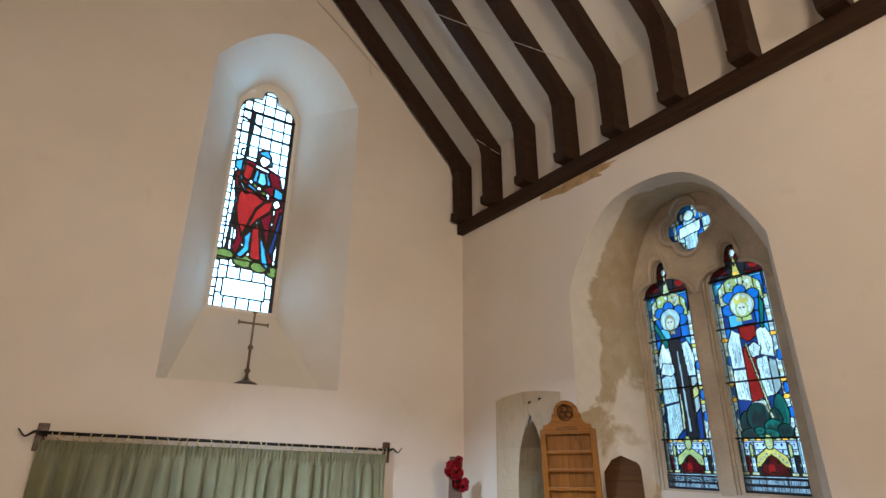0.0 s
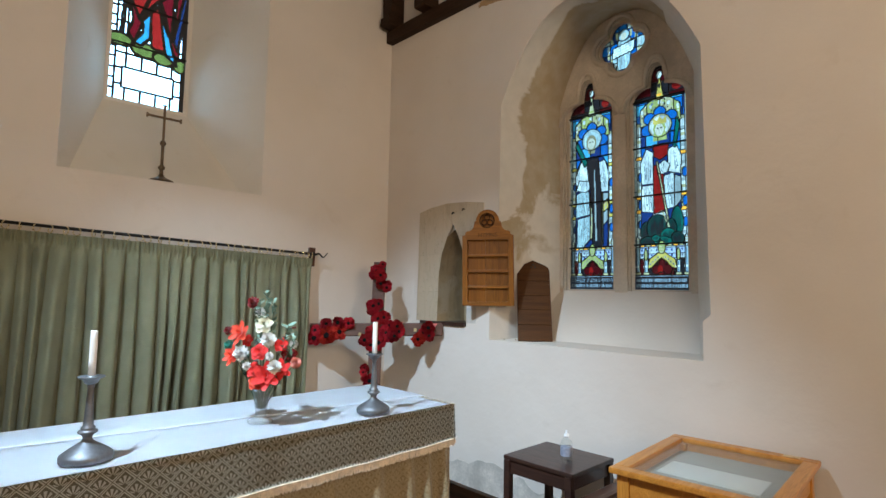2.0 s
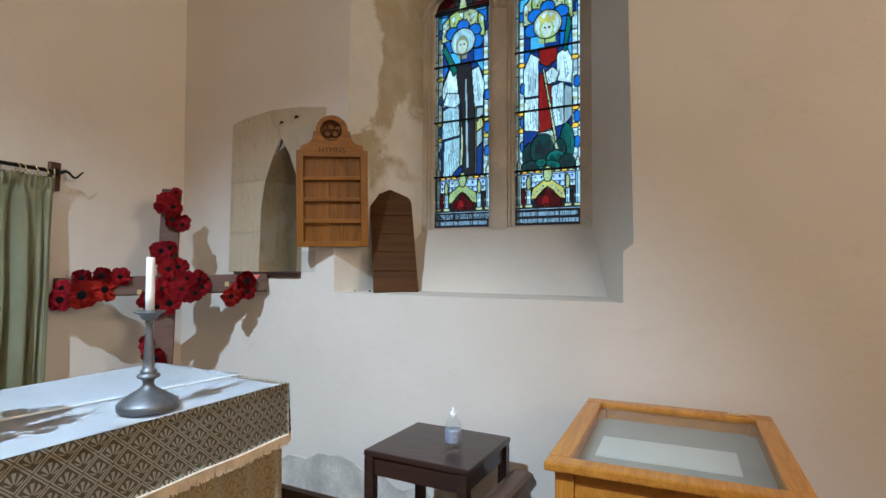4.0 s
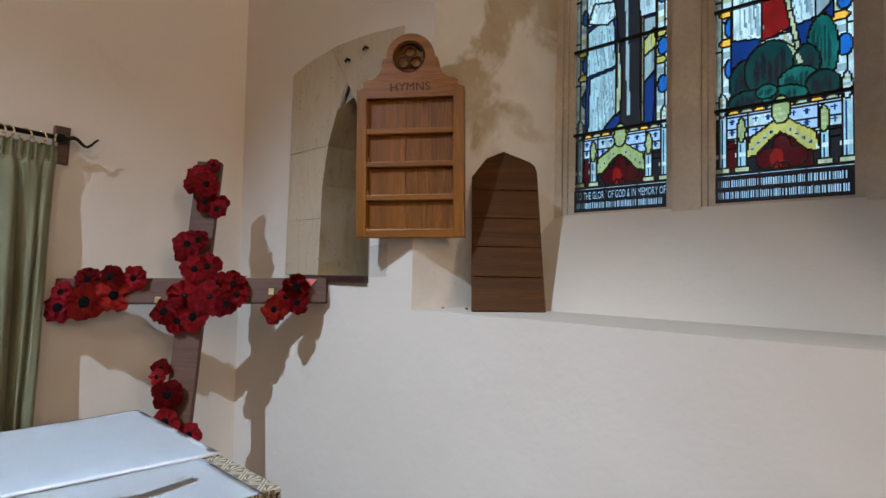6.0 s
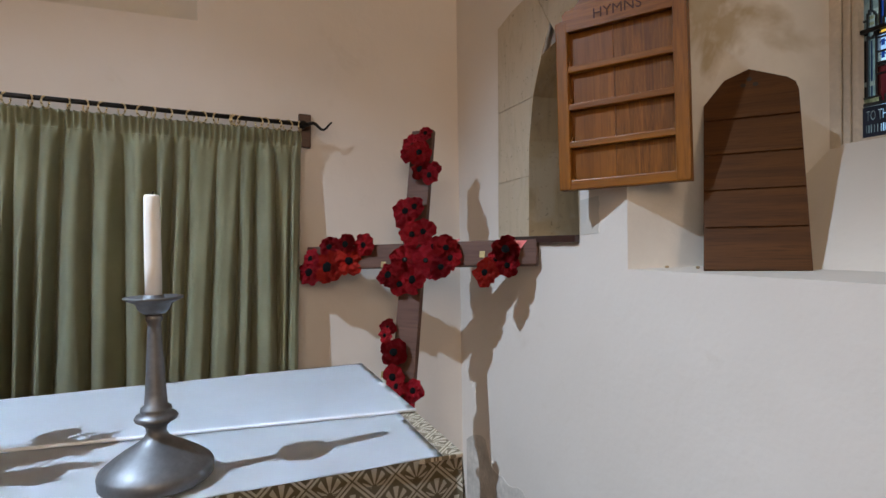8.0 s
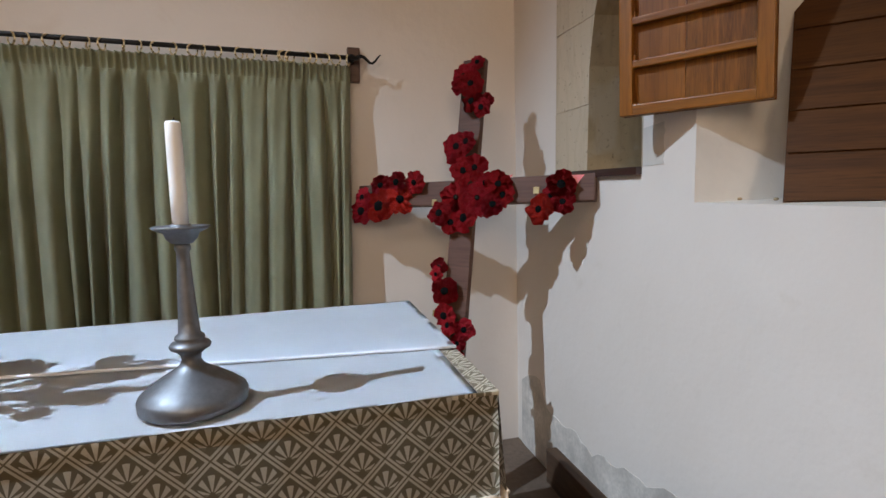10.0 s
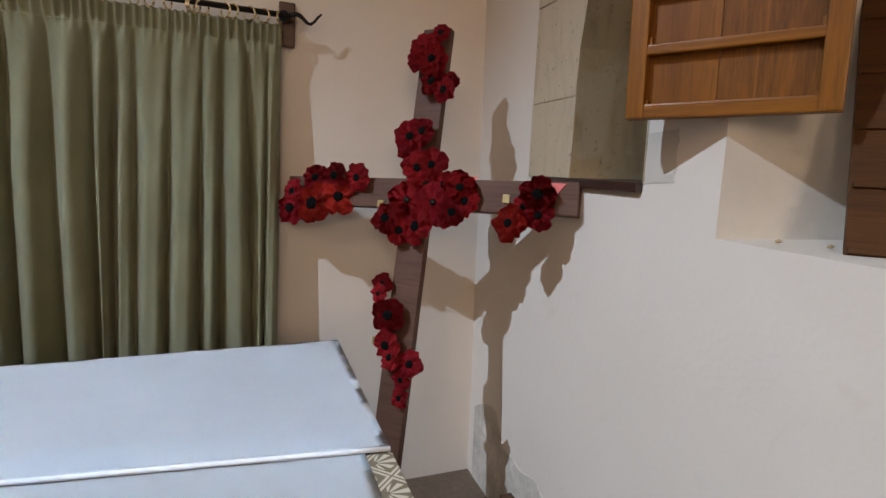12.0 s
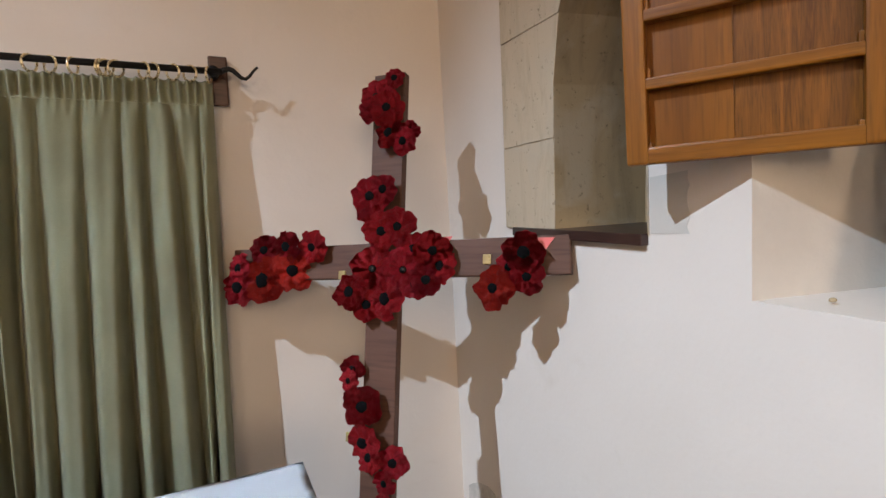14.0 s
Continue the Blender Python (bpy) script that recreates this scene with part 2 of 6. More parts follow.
OAK_PLAIN = wood("plain_oak_plank", (0.145, 0.046, 0.004), (0.25, 0.088, 0.009), "z", 0.4, 16, 0.0, 0.2, 0.3)
OAK_BOLD = wood("bold_grained_plank", (0.085, 0.026, 0.002), (0.26, 0.092, 0.009), "z", 0.42, 60, 0.0, 0.4, 0.3)
DARK_OAK = wood("dark_stained_board", (0.046, 0.016, 0.004), (0.098, 0.037, 0.008), "x", 0.55, 22, 0.0, 0.25, 0.2)
CASE_OAK = wood("honey_oak", (0.43, 0.155, 0.018), (0.65, 0.285, 0.045), "x", 0.38, 20, 0.3)
CASE_OAK_Z = wood("honey_oak_upright", (0.43, 0.155, 0.018), (0.65, 0.285, 0.045), "z", 0.38, 20, 0.3)
STOOL_WOOD = wood("dark_table_wood", (0.022, 0.010, 0.008), (0.05, 0.022, 0.016), "y", 0.4, 20, 0.2)
RAIL_WOOD = wood("dark_rail_wood", (0.045, 0.017, 0.010), (0.10, 0.04, 0.022), "x", 0.42, 20, 0.2)
CROSS_WOOD = wood("brown_painted_timber", (0.080, 0.029, 0.014), (0.118, 0.049, 0.027), "x", 0.65, 14, 0.0, 0.15)
IRON = plain("black_iron", (0.018, 0.017, 0.017), 0.5, 0.6, 0.2, 20, 150, 0.3)
BRASS = plain("brass", (0.86, 0.72, 0.44), 0.28, 1.0, 0.1, 20, 100, 0.05)
OLD_BRASS = plain("tarnished_brass", (0.16, 0.115, 0.075), 0.4, 0.85, 0.25, 20, 100, 0.15)
PEWTER = plain("dull_pewter", (0.19, 0.195, 0.205), 0.50, 0.75, 0.18, 16, 90, 0.12)
WAX = plain("white_wax", (0.87, 0.86, 0.83), 0.4, 0, 0.03, 10, 60, 0.05)
WICK_AND_HOLE = plain("burnt_wick_and_hole_black", (0.03, 0.025, 0.02), 0.9)
LINEN = plain("white_linen", (0.85, 0.90, 0.96), 0.85, 0, 0.03, 6, 260, 0.25, dist=0.001)
FRINGE = plain("cream_fringe", (0.82, 0.70, 0.55), 0.9, 0, 0.2, 30, 200, 0.5)
VELVET = plain("sage_velvet", (0.405, 0.405, 0.26), 0.9, 0, 0.12, 5, 320, 0.25, sheen=0.25, dist=0.001, spec=0.15)
POPPY = plain("red_knitted_wool", (0.42, 0.012, 0.020), 0.95, 0, 0.25, 14, 380, 0.9, sheen=0.03, dist=0.004, spec=0.1)
POPPY_ORANGE = plain("orange_red_wool", (0.46, 0.022, 0.014), 0.95, 0, 0.22, 14, 380, 0.9, sheen=0.03, dist=0.004, spec=0.1)
POPPY_DARK = plain("deep_red_wool", (0.38, 0.011, 0.022), 0.95, 0, 0.25, 14, 380, 0.9, sheen=0.03, dist=0.004, spec=0.1)
BLACK_WOOL = plain("black_wool", (0.008, 0.007, 0.008), 0.95, 0, 0.2, 20, 300, 0.8, spec=0.05)
BEAD = plain("black_button", (0.006, 0.006, 0.007), 0.15, 0, 0.1, 20, 80, 0.02)
RIBBON = plain("pink_satin", (0.75, 0.16, 0.15), 0.3, 0, 0.06, 8, 60, 0.05)
GOLD_TAPE = plain("clear_gold_tape", (0.45, 0.33, 0.14), 0.3, 0.2, 0.2, 30, 90, 0.2)
STRING = plain("white_cord", (0.62, 0.58, 0.52), 0.9)


def brocade(name, across, up, low=(0.145, 0.112, 0.062), high=(0.53, 0.47, 0.36)):
    """Woven trellis of double lines, a palmette in each diamond. across and up name the directions of the weave."""
    s = Nodes(name)
    t = s.node("TexCoord")
    xyz = s.node("SeparateXYZ", Vector=t.outputs["Object"])
    at = {"x": xyz.outputs[0], "y": xyz.outputs[1], "z": xyz.outputs[2]}
    u, v = s.math("DIVIDE", at[across], 0.085), s.math("DIVIDE", at[up], 0.082)
    p, q = s.math("ADD", u, v), s.math("SUBTRACT", u, v)
    fp = s.math("SUBTRACT", s.math("FRACT", p), 0.5)
    fq = s.math("SUBTRACT", s.math("FRACT", q), 0.5)
    edge = s.math("MAXIMUM", s.math("ABSOLUTE", fp), s.math("ABSOLUTE", fq))
    line = s.math("MULTIPLY", s.math("GREATER_THAN", edge, 0.40), s.math("LESS_THAN", edge, 0.475))
    lu, lv = s.math("ADD", fp, fq), s.math("ADD", s.math("SUBTRACT", fp, fq), 0.42)
    ang = s.math("ARCTAN2", lu, lv)
    rad = s.math("SQRT", s.math("ADD", s.math("MULTIPLY", lu, lu), s.math("MULTIPLY", lv, lv)))
    petal = s.math("COSINE", s.math("MULTIPLY", ang, 10.0))
    reach = s.math("ADD", 0.62, s.math("MULTIPLY", s.math("COSINE", s.math("MULTIPLY", ang, 1.5)), 0.22))
    leaf = s.math("MULTIPLY", s.math("GREATER_THAN", petal, -0.15), s.math("LESS_THAN", rad, reach))
    leaf = s.math("MULTIPLY", leaf, s.math("GREATER_THAN", rad, 0.12))
    leaf = s.math("MULTIPLY", leaf, s.math("LESS_THAN", edge, 0.36))
    leaf = s.math("MULTIPLY", leaf, s.math("LESS_THAN", s.math("ABSOLUTE", ang), 1.75))
    fig = s.math("MAXIMUM", line, leaf)
    vec = s.coords()
    weave, wide = s.noise(vec, 420, 2), s.noise(vec, 6, 3)
    ground = s.mix(wide, tuple(c * 0.85 for c in low), tuple(c * 1.15 for c in low))
    gold = s.mix(weave, tuple(c * 0.8 for c in high), tuple(c * 1.2 for c in high))
    s.set(s.bsdf, "Base_Color", s.mix(fig, ground, gold))
    s.set(s.bsdf, "Roughness", s.math("SUBTRACT", 0.75, s.math("MULTIPLY", fig, 0.25)))
    s.set(s.bsdf, "Sheen_Weight", 0.2)
    s.bump(s.math("ADD", s.math("MULTIPLY", fig, 0.7), s.math("MULTIPLY", weave, 0.5)), 0.5, 0.002)
    return s.mat


BROCADE_FRONT = brocade("brocade_front", "x", "z")
BROCADE_LOW = brocade("brocade_frontal", "x", "z", (0.26, 0.185, 0.09), (0.36, 0.285, 0.17))
BROCADE_SIDE = brocade("brocade_side", "y", "z")
BROCADE_TOP = brocade("brocade_top", "y", "x")


def glass_pane(name, colour, streak=0.35):
    """Coloured window glass: daylight passes through it, its face is glossy, the colour uneven."""
    s = Nodes(name)
    vec = s.coords((1, 1, 0.35))
    n1, n2 = s.noise(vec, 22, 4, 0.6, 0.8), s.noise(vec, 75, 3, 0.6, 1.5)
    dark = tuple(c * (1 - streak) for c in colour)
    col = s.mix(s.ramp(n1, 0.3, 0.7), dark, colour)
    col = s.mix(s.math("MULTIPLY", s.ramp(n2, 0.54, 0.70), 0.55), col, tuple(c * 0.4 for c in colour))
    clear = s.node("BsdfTransparent", Color=col)
    gloss = s.node("BsdfGlossy", Roughness=0.12)
    fres = s.node("Fresnel", IOR=1.45)
    mixer = s.node("MixShader", i0=fres.outputs[0], i1=clear.outputs[0], i2=gloss.outputs[0])
    s.tree.links.new(mixer.outputs[0], s.out.inputs[0])
    return s.mat


GLASS = {key: glass_pane(key + "_glass", col, 0.6 if key in ("white", "pearl", "silver", "robe", "cream", "green") else 0.35) for key, col in {
    "white": (0.66, 0.78, 0.84), "pearl": (0.57, 0.63, 0.65), "silver": (0.49, 0.57, 0.62), "grey": (0.24, 0.29, 0.32), "cream": (0.40, 0.39, 0.25),
    "yellow": (0.42, 0.34, 0.09), "amber": (0.85, 0.38, 0.05), "red": (0.20, 0.008, 0.008), "dark_red": (0.050, 0.004, 0.006), "hair": (0.20, 0.19, 0.13),
    "blue": (0.010, 0.10, 0.36), "sky": (0.06, 0.29, 0.50), "deep_blue": (0.007, 0.028, 0.13), "green": (0.006, 0.10, 0.085),
    "dark_green": (0.005, 0.03, 0.03), "olive": (0.28, 0.32, 0.12), "black": (0.012, 0.012, 0.016), "pale_blue": (0.34, 0.42, 0.60),
    "slate": (0.13, 0.18, 0.22), "skin": (0.46, 0.46, 0.40), "robe": (0.35, 0.48, 0.54),
    "bright_red": (0.0710, 0.0028, 0.0022), "bright_crimson": (0.0301, 0.0012, 0.0019), "bright_blue": (0.0108, 0.0512, 0.0842), "bright_navy": (0.0030, 0.0054, 0.0181),
    "bright_green": (0.0301, 0.0319, 0.0072), "bright_pale": (0.0360, 0.0903, 0.1143), "bright_line": (0.0036, 0.0240, 0.0331), "script": (0.30, 0.38, 0.48)}.items()}
LEAD = plain("lead_came", (0.035, 0.035, 0.038), 0.6, 0.3, 0.2, 30, 120, 0.3)


def clear_glass(name, tint=(0.95, 0.97, 0.97), milk=0.0):
    s = Nodes(name)
    clear = s.node("BsdfTransparent", Color=(*tint, 1))
    gloss = s.node("BsdfGlossy", Roughness=0.04)
    weight = s.node("LayerWeight", Blend=0.5)
    share = s.math("ADD", 0.03, s.math("MULTIPLY", s.math("POWER", weight.outputs["Facing"], 4.0), 0.5))
    mixer = s.node("MixShader", i0=share, i1=clear.outputs[0], i2=gloss.outputs[0])
    if milk:
        haze = s.node("BsdfDiffuse", Color=(0.8, 0.84, 0.84, 1))
        mixer = s.node("MixShader", i0=milk, i1=mixer.outputs[0], i2=haze.outputs[0])
    s.tree.links.new(mixer.outputs[0], s.out.inputs[0])
    return s.mat


CLEAR = clear_glass("clear_glass")


def glow(name, colour, strength):
    s = Nodes(name)
    e = s.node("Emission", Color=(*colour, 1), Strength=strength)
    s.tree.links.new(e.outputs[0], s.out.inputs[0])
    return s.mat


# ---- structure ----
MID, NORTH, WEST = -2.26, -4.52, -9.0      # ridge line, north wall, far end
EAVES, RIDGE = 4.95, 7.21


def arch(a0, a1, b0, spring, top, n=14, bow=2.6):
    """A depressed pointed arch, from its lower left corner over the head to the lower right. A low bow gives straighter haunches."""
    mid, half = (a0 + a1) / 2, (a1 - a0) / 2
    pts = [(a0, b0), (a0, (b0 + spring) / 2)]
    for i in range(n + 1):
        k = i / n
        u = k ** 1.6
        pts.append((a0 + half * u, spring + (top - spring) * (1 - (1 - u) ** bow)))
    right = [(2 * mid - a, b) for a, b in reversed(pts[:-1])]
    return pts + right


def cusped(mid, half, b0, shoulder, head, top, lobe, n=6):
    """A light with rounded shoulders and a small lobe at its head."""
    pts = [(mid - half, b0), (mid - half, shoulder)]
    for i in range(1, n + 1):
        k = i / n * PI / 2
        pts.append((mid - half + (half - lobe) * (1 - math.cos(k)), shoulder + (head - shoulder) * math.sin(k)))
    for i in range(1, n + 1):
        k = i / n * PI / 2
        pts.append((mid - lobe * math.cos(k) ** 0.8, head + (top - head) * math.sin(k)))
    pts[-1] = (mid, top)
    return pts + [(2 * mid - a, b) for a, b in reversed(pts[:-1])]


def loft(bm, lo, hi, c0, c1, m, steps=3):
    rows = []
    for s in range(steps + 1):
        k = s / steps
        rows.append([bm.verts.new(m @ Vector((p[0] * (1 - k) + q[0] * k, p[1] * (1 - k) + q[1] * k, c0 * (1 - k) + c1 * k))) for p, q in zip(lo, hi)])
    for a, b in zip(rows, rows[1:]):
        for i in range(len(a) - 1):
            bm.faces.new((a[i], a[i + 1], b[i + 1], b[i]))
    return bm


# lancet of the east wall: face opening, and the light itself
LANCET_FACE = arch(-2.675, -1.30, 2.465, 5.27, 5.81, bow=2.0)
LANCET_LIGHT = cusped(-2.023, 0.283, 3.185, 5.24, 5.42, 5.545, 0.085)
LANCET_Y = 0.61
outline = [(NORTH - 0.9, -0.4), (1.0, -0.4), (1.0, EAVES), (0.03, EAVES), (MID, RIDGE), (NORTH - 0.03, EAVES), (NORTH - 0.9, EAVES)]
structure("wall_east", slab([outline, LANCET_FACE], 0.72, EAST), PLASTER, "cream limewashed east wall of the chancel")
inner = arch(-2.335, -1.71, 2.4, 5.32, 5.62, bow=2.0)
structure("window_reveal_east", loft(bmesh.new(), [(a, b - 0.1 if i in (0, len(LANCET_FACE) - 1) else b) for i, (a, b) in enumerate(LANCET_FACE)], inner, 0.0, LANCET_Y, EAST), REVEAL, "splayed plaster reveal of the lancet", True)
plate_out = [(-2.75, 2.3), (-1.2, 2.3), (-1.2, 5.95), (-2.75, 5.95)]
structure("window_surround_east", slab([plate_out, LANCET_LIGHT], 0.10, EAST @ Matrix.Translation((0, 0, LANCET_Y))), REVEAL, "plastered surround of the lancet light")
sill = bmesh.new()
prism(sill, [(0.0, 2.3), (0.0, 2.465), (0.15, 2.475), (LANCET_Y + 0.004, 3.165), (LANCET_Y + 0.004, 2.3)], 1.5,
      Matrix(((0, 1, 0, -2.75), (1, 0, 0, 0.002), (0, 0, 1, 0), (0, 0, 0, 1))))
structure("window_sill_east", sill, REVEAL, "sloping plaster sill under the lancet")

# south wall: two-light window and piscina niche
S_FACE = arch(1.44, 2.975, 1.335, 3.20, 3.86, bow=2.7)
S_FACE = [(1.335, 1.335), (1.335, 2.28), (1.425, 2.34)] + S_FACE[2:-2] + [(3.0, 1.60), (2.955, 1.56), (2.955, 1.335)]
NICHE = [(0.738, 1.447), (0.750, 1.85), (0.785, 2.03), (0.85, 2.18), (0.912, 2.292), (0.985, 2.18), (1.05, 2.03), (1.08, 1.85), (1.085, 1.447)]
outline = [(-0.9, -0.4), (-WEST + 0.9, -0.4), (-WEST + 0.9, EAVES), (-0.9, EAVES)]
core = slab([outline, [(1.30, 1.12), (3.06, 1.12), (3.06, 4.10), (1.30, 4.10)], NICHE], 0.874, SOUTH @ Matrix.Translation((0, 0, 0.026)))
spare = bpy.data.meshes.new("core")
core.to_mesh(spare)
face_plate = slab([outline, S_FACE, NICHE], 0.025, SOUTH)
face_plate.from_mesh(spare)
structure("wall_south", face_plate, PLASTER, "cream limewashed south wall, patchy and uneven")
SX = 0.715
s_in = arch(1.55, 2.66, 1.1, 3.34, 3.98)
s_in = s_in[:2] + [(1.55, 2.4)] + s_in[2:-2] + [(2.66, 1.62), (2.66, 1.58), (2.66, 1.1)]
face_s = [(a, b - 0.1 if i in (0, len(S_FACE) - 1) else b) for i, (a, b) in enumerate(S_FACE)]
top_s = len(face_s) // 2 + 8
structure("window_reveal_south", loft(bmesh.new(), face_s[:top_s], s_in[:top_s], 0.0, SX, SOUTH), STAINED, "splayed reveal of the two-light window, stained brown", True)
structure("window_reveal_south", loft(bmesh.new(), face_s[top_s - 1:], s_in[top_s - 1:], 0.0, SX, SOUTH), REVEAL, "splayed plaster reveal of the two-light window", True)
LIGHT_L = cusped(1.808, 0.205, 1.747, 3.21, 3.34, 3.50, 0.065)
LIGHT_R = cusped(2.392, 0.208, 1.747, 3.20, 3.32, 3.475, 0.065)
QUAT = []
for i in range(48):
    t = 2 * PI * i / 48
    away = (t + PI / 4) % (PI / 2) - PI / 4
    QUAT.append((2.105 + 0.192 * math.cos(away) * math.cos(t), 3.712 + 0.20 * math.cos(away) * math.sin(t)))
plate_out = [(1.40, 1.2), (3.05, 1.2), (3.05, 4.1), (1.40, 4.1)]
structure("window_tracery_south", slab([plate_out, LIGHT_L, LIGHT_R, QUAT], 0.12, SOUTH @ Matrix.Translation((0, 0, SX))), TRACERY, "stone tracery with two lights and a quatrefoil")


def grown(loop, by):
    """The loop pushed outwards all round."""
    n = len(loop)
    ca, cb = sum(a for a, b in loop) / n, sum(b for a, b in loop) / n
    ra, rb = max(abs(a - ca) for a, b in loop), max(abs(b - cb) for a, b in loop)
    return [(ca + (a - ca) * (1 + by / ra), cb + (b - cb) * (1 + by / rb)) for a, b in loop]


for step, by in ((0.02, 0.018), (0.04, 0.034)):
    front = slab([[(1.47 + step, 1.5), (2.74, 1.5), (2.74, 4.05), (1.47 + step, 4.05)]] + [grown(l, by) for l in (LIGHT_L, LIGHT_R, QUAT)], 0.02, SOUTH @ Matrix.Translation((0, 0, SX - step)))
    structure("tracery_moulding", front, TRACERY, "stepped stone moulding round the lights")
for loop, by in ((LIGHT_L[1:-1], 0.062), (LIGHT_R[1:-1], 0.062), (QUAT, 0.048)):   # rounded ribs that follow the heads of the lights
    ring = grown(loop, by)
    rib = tube(bmesh.new(), [SOUTH @ Vector((a, b, SX - 0.040)) for a, b in ring], 0.020, 10, loop is QUAT)
    structure("tracery_moulding", rib, TRACERY, "rounded stone rib round the head of a light", True)
sill = bmesh.new()
prism(sill, [(0.0, 1.2), (0.0, 1.335), (0.30, 1.342), (SX - 0.03, 1.735), (SX - 0.03, 1.2)], 1.70,
      Matrix(((1, 0, 0, 0.002), (0, -1, 0, -1.32), (0, 0, 1, 0), (0, 0, 0, 1))))
structure("window_sill_south", sill, SILL, "deep plaster sill of the two-light window")

# the niche: dressed stone round it, lining, back, and a dark shelf board
face = [(0.467, 1.447), (0.475, 1.9), (0.487, 2.42), (0.62, 2.45), (0.84, 2.472), (1.06, 2.462), (1.27, 2.435), (1.27, 2.30), (1.12, 2.16), (1.088, 1.85), (1.087, 1.447)]
surround = structure("piscina_surround", slab([face, NICHE], 0.02, SOUTH @ Matrix.Translation((0, 0, -0.003))), MORTAR, "bare greensand surround of the piscina niche")
BLOCKS = [[(0.469, 1.449), (0.473, 1.70), (0.744, 1.704), (0.738, 1.449)],
          [(0.473, 1.704), (0.480, 2.025), (0.783, 2.029), (0.750, 1.85), (0.744, 1.708)],
          [(0.480, 2.029), (0.489, 2.418), (0.62, 2.448), (0.70, 2.456), (0.80, 2.466), (0.905, 2.294), (0.85, 2.18), (0.785, 2.031)],
          [(0.804, 2.467), (0.84, 2.470), (1.06, 2.460), (1.268, 2.433), (1.268, 2.302), (1.118, 2.162), (1.095, 1.95), (1.066, 1.95), (1.048, 2.03), (0.985, 2.18), (0.915, 2.294)]]
for loop, proud in zip(BLOCKS, (0.007, 0.006, 0.007, 0.0065)):
    block = slab([loop], 0.012, SOUTH @ Matrix.Translation((0, 0, -proud)))
    part("stone_block", block, STONE, surround)
lining = bmesh.new()
loft(lining, NICHE, [(0.91 + (a - 0.91) * 0.82, b) for a, b in NICHE], -0.004, 0.30, SOUTH)
structure("piscina_lining", lining, STONE_DARK, "darker stone lining of the niche")
back = slab([[(0.6, 1.3), (1.3, 1.3), (1.3, 2.5), (0.6, 2.5)]], 0.05, SOUTH @ Matrix.Translation((0, 0, 0.30)))
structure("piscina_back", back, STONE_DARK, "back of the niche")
shelf = new_box(-0.022, 0.29, -1.083, -0.53, 1.424, 1.451, 0.003)
structure("piscina_shelf", shelf, STOOL_WOOD, "dark wooden board at the foot of the niche")

# the walls that close the place
structure("wall_north", new_box(NORTH - 0.9, NORTH, WEST - 0.9, 0.0, -0.4, EAVES), PLASTER, "cream limewashed north wall")
gable = [(NORTH - 0.9, -0.4), (1.0, -0.4), (1.0, EAVES), (0.03, EAVES), (MID, RIDGE), (NORTH - 0.03, EAVES), (NORTH - 0.9, EAVES)]
structure("wall_west", slab([gable], 0.6, EAST @ Matrix.Translation((0, 0, WEST - 0.6))), PLASTER, "cream limewashed west wall")
structure("floor", new_box(NORTH - 0.05, 0.05, WEST - 0.05, 0.05, -0.3, 0.0), FLOOR, "worn dark stone floor of the chancel")

# ceiling slopes, rafters, ashlar posts and wall plates
for side, name in ((0, "ceiling_south"), (1, "ceiling_north")):
    bm = bmesh.new()
    pts = [(0.35, EAVES - 0.32), (MID, RIDGE + 0.04), (MID, RIDGE + 0.16), (0.35, EAVES - 0.20)]
    pts = [(x if side == 0 else 2 * MID - x, z) for x, z in pts]
    prism(bm, pts, -WEST + 1.0, Matrix.Translation((0, WEST - 0.5, 0)))
    bmesh.ops.recalc_face_normals(bm, faces=bm.faces)
    structure(name, bm, WHITE_CEILING, "white plaster between the rafters")
plate = new_box(-0.075, 0.012, WEST, -0.004, 4.165, 4.285, 0.008)
structure("wall_plate", plate, BEAM_Y, "dark oak wall plate under the rafters")
plate = new_box(NORTH - 0.012, NORTH + 0.075, WEST, -0.004, 4.165, 4.285, 0.008)
structure("wall_plate", plate, BEAM_Y, "dark oak wall plate under the rafters")

# ---- roof timbers ----


def rafter_couple(y):
    """One frame of the roof: two rafters, upright ashlar pieces and sole pieces."""
    t = thing("rafter", "dark oak rafter with ashlar piece above the wall plate", "rafter", Matrix.Translation((0, y, 0)), "roof rafters")
    w = 0.065
    for mirror in (False, True):
        def put(name, outline):
            pts = [(2 * MID - x if mirror else x, z) for x, z in outline]
            bm = prism(bmesh.new(), pts, 2 * w, Matrix.Translation((0, -w, 0)))
            bmesh.ops.recalc_face_normals(bm, faces=bm.faces)
            part(name, bm, BEAM, t)
        put("beam", [(0.10, 4.65), (MID + 0.002, 7.01), (MID + 0.002, 7.18), (0.06, 4.86)])
        put("ashlar_piece", [(-0.155, 4.36), (0.012, 4.36), (0.012, 4.80), (-0.20, 4.97), (-0.165, 4.84)])
        put("sole_piece", [(-0.185, 4.29), (-0.165, 4.277), (0.012, 4.277), (0.012, 4.37), (-0.165, 4.375), (-0.185, 4.36)])
    return t


first = rafter_couple(-0.115)
for i in range(1, 13):
    copy_thing(first, Matrix.Translation((0, -0.115 - 0.50 * i, 0)))

# ---- stained glass ----


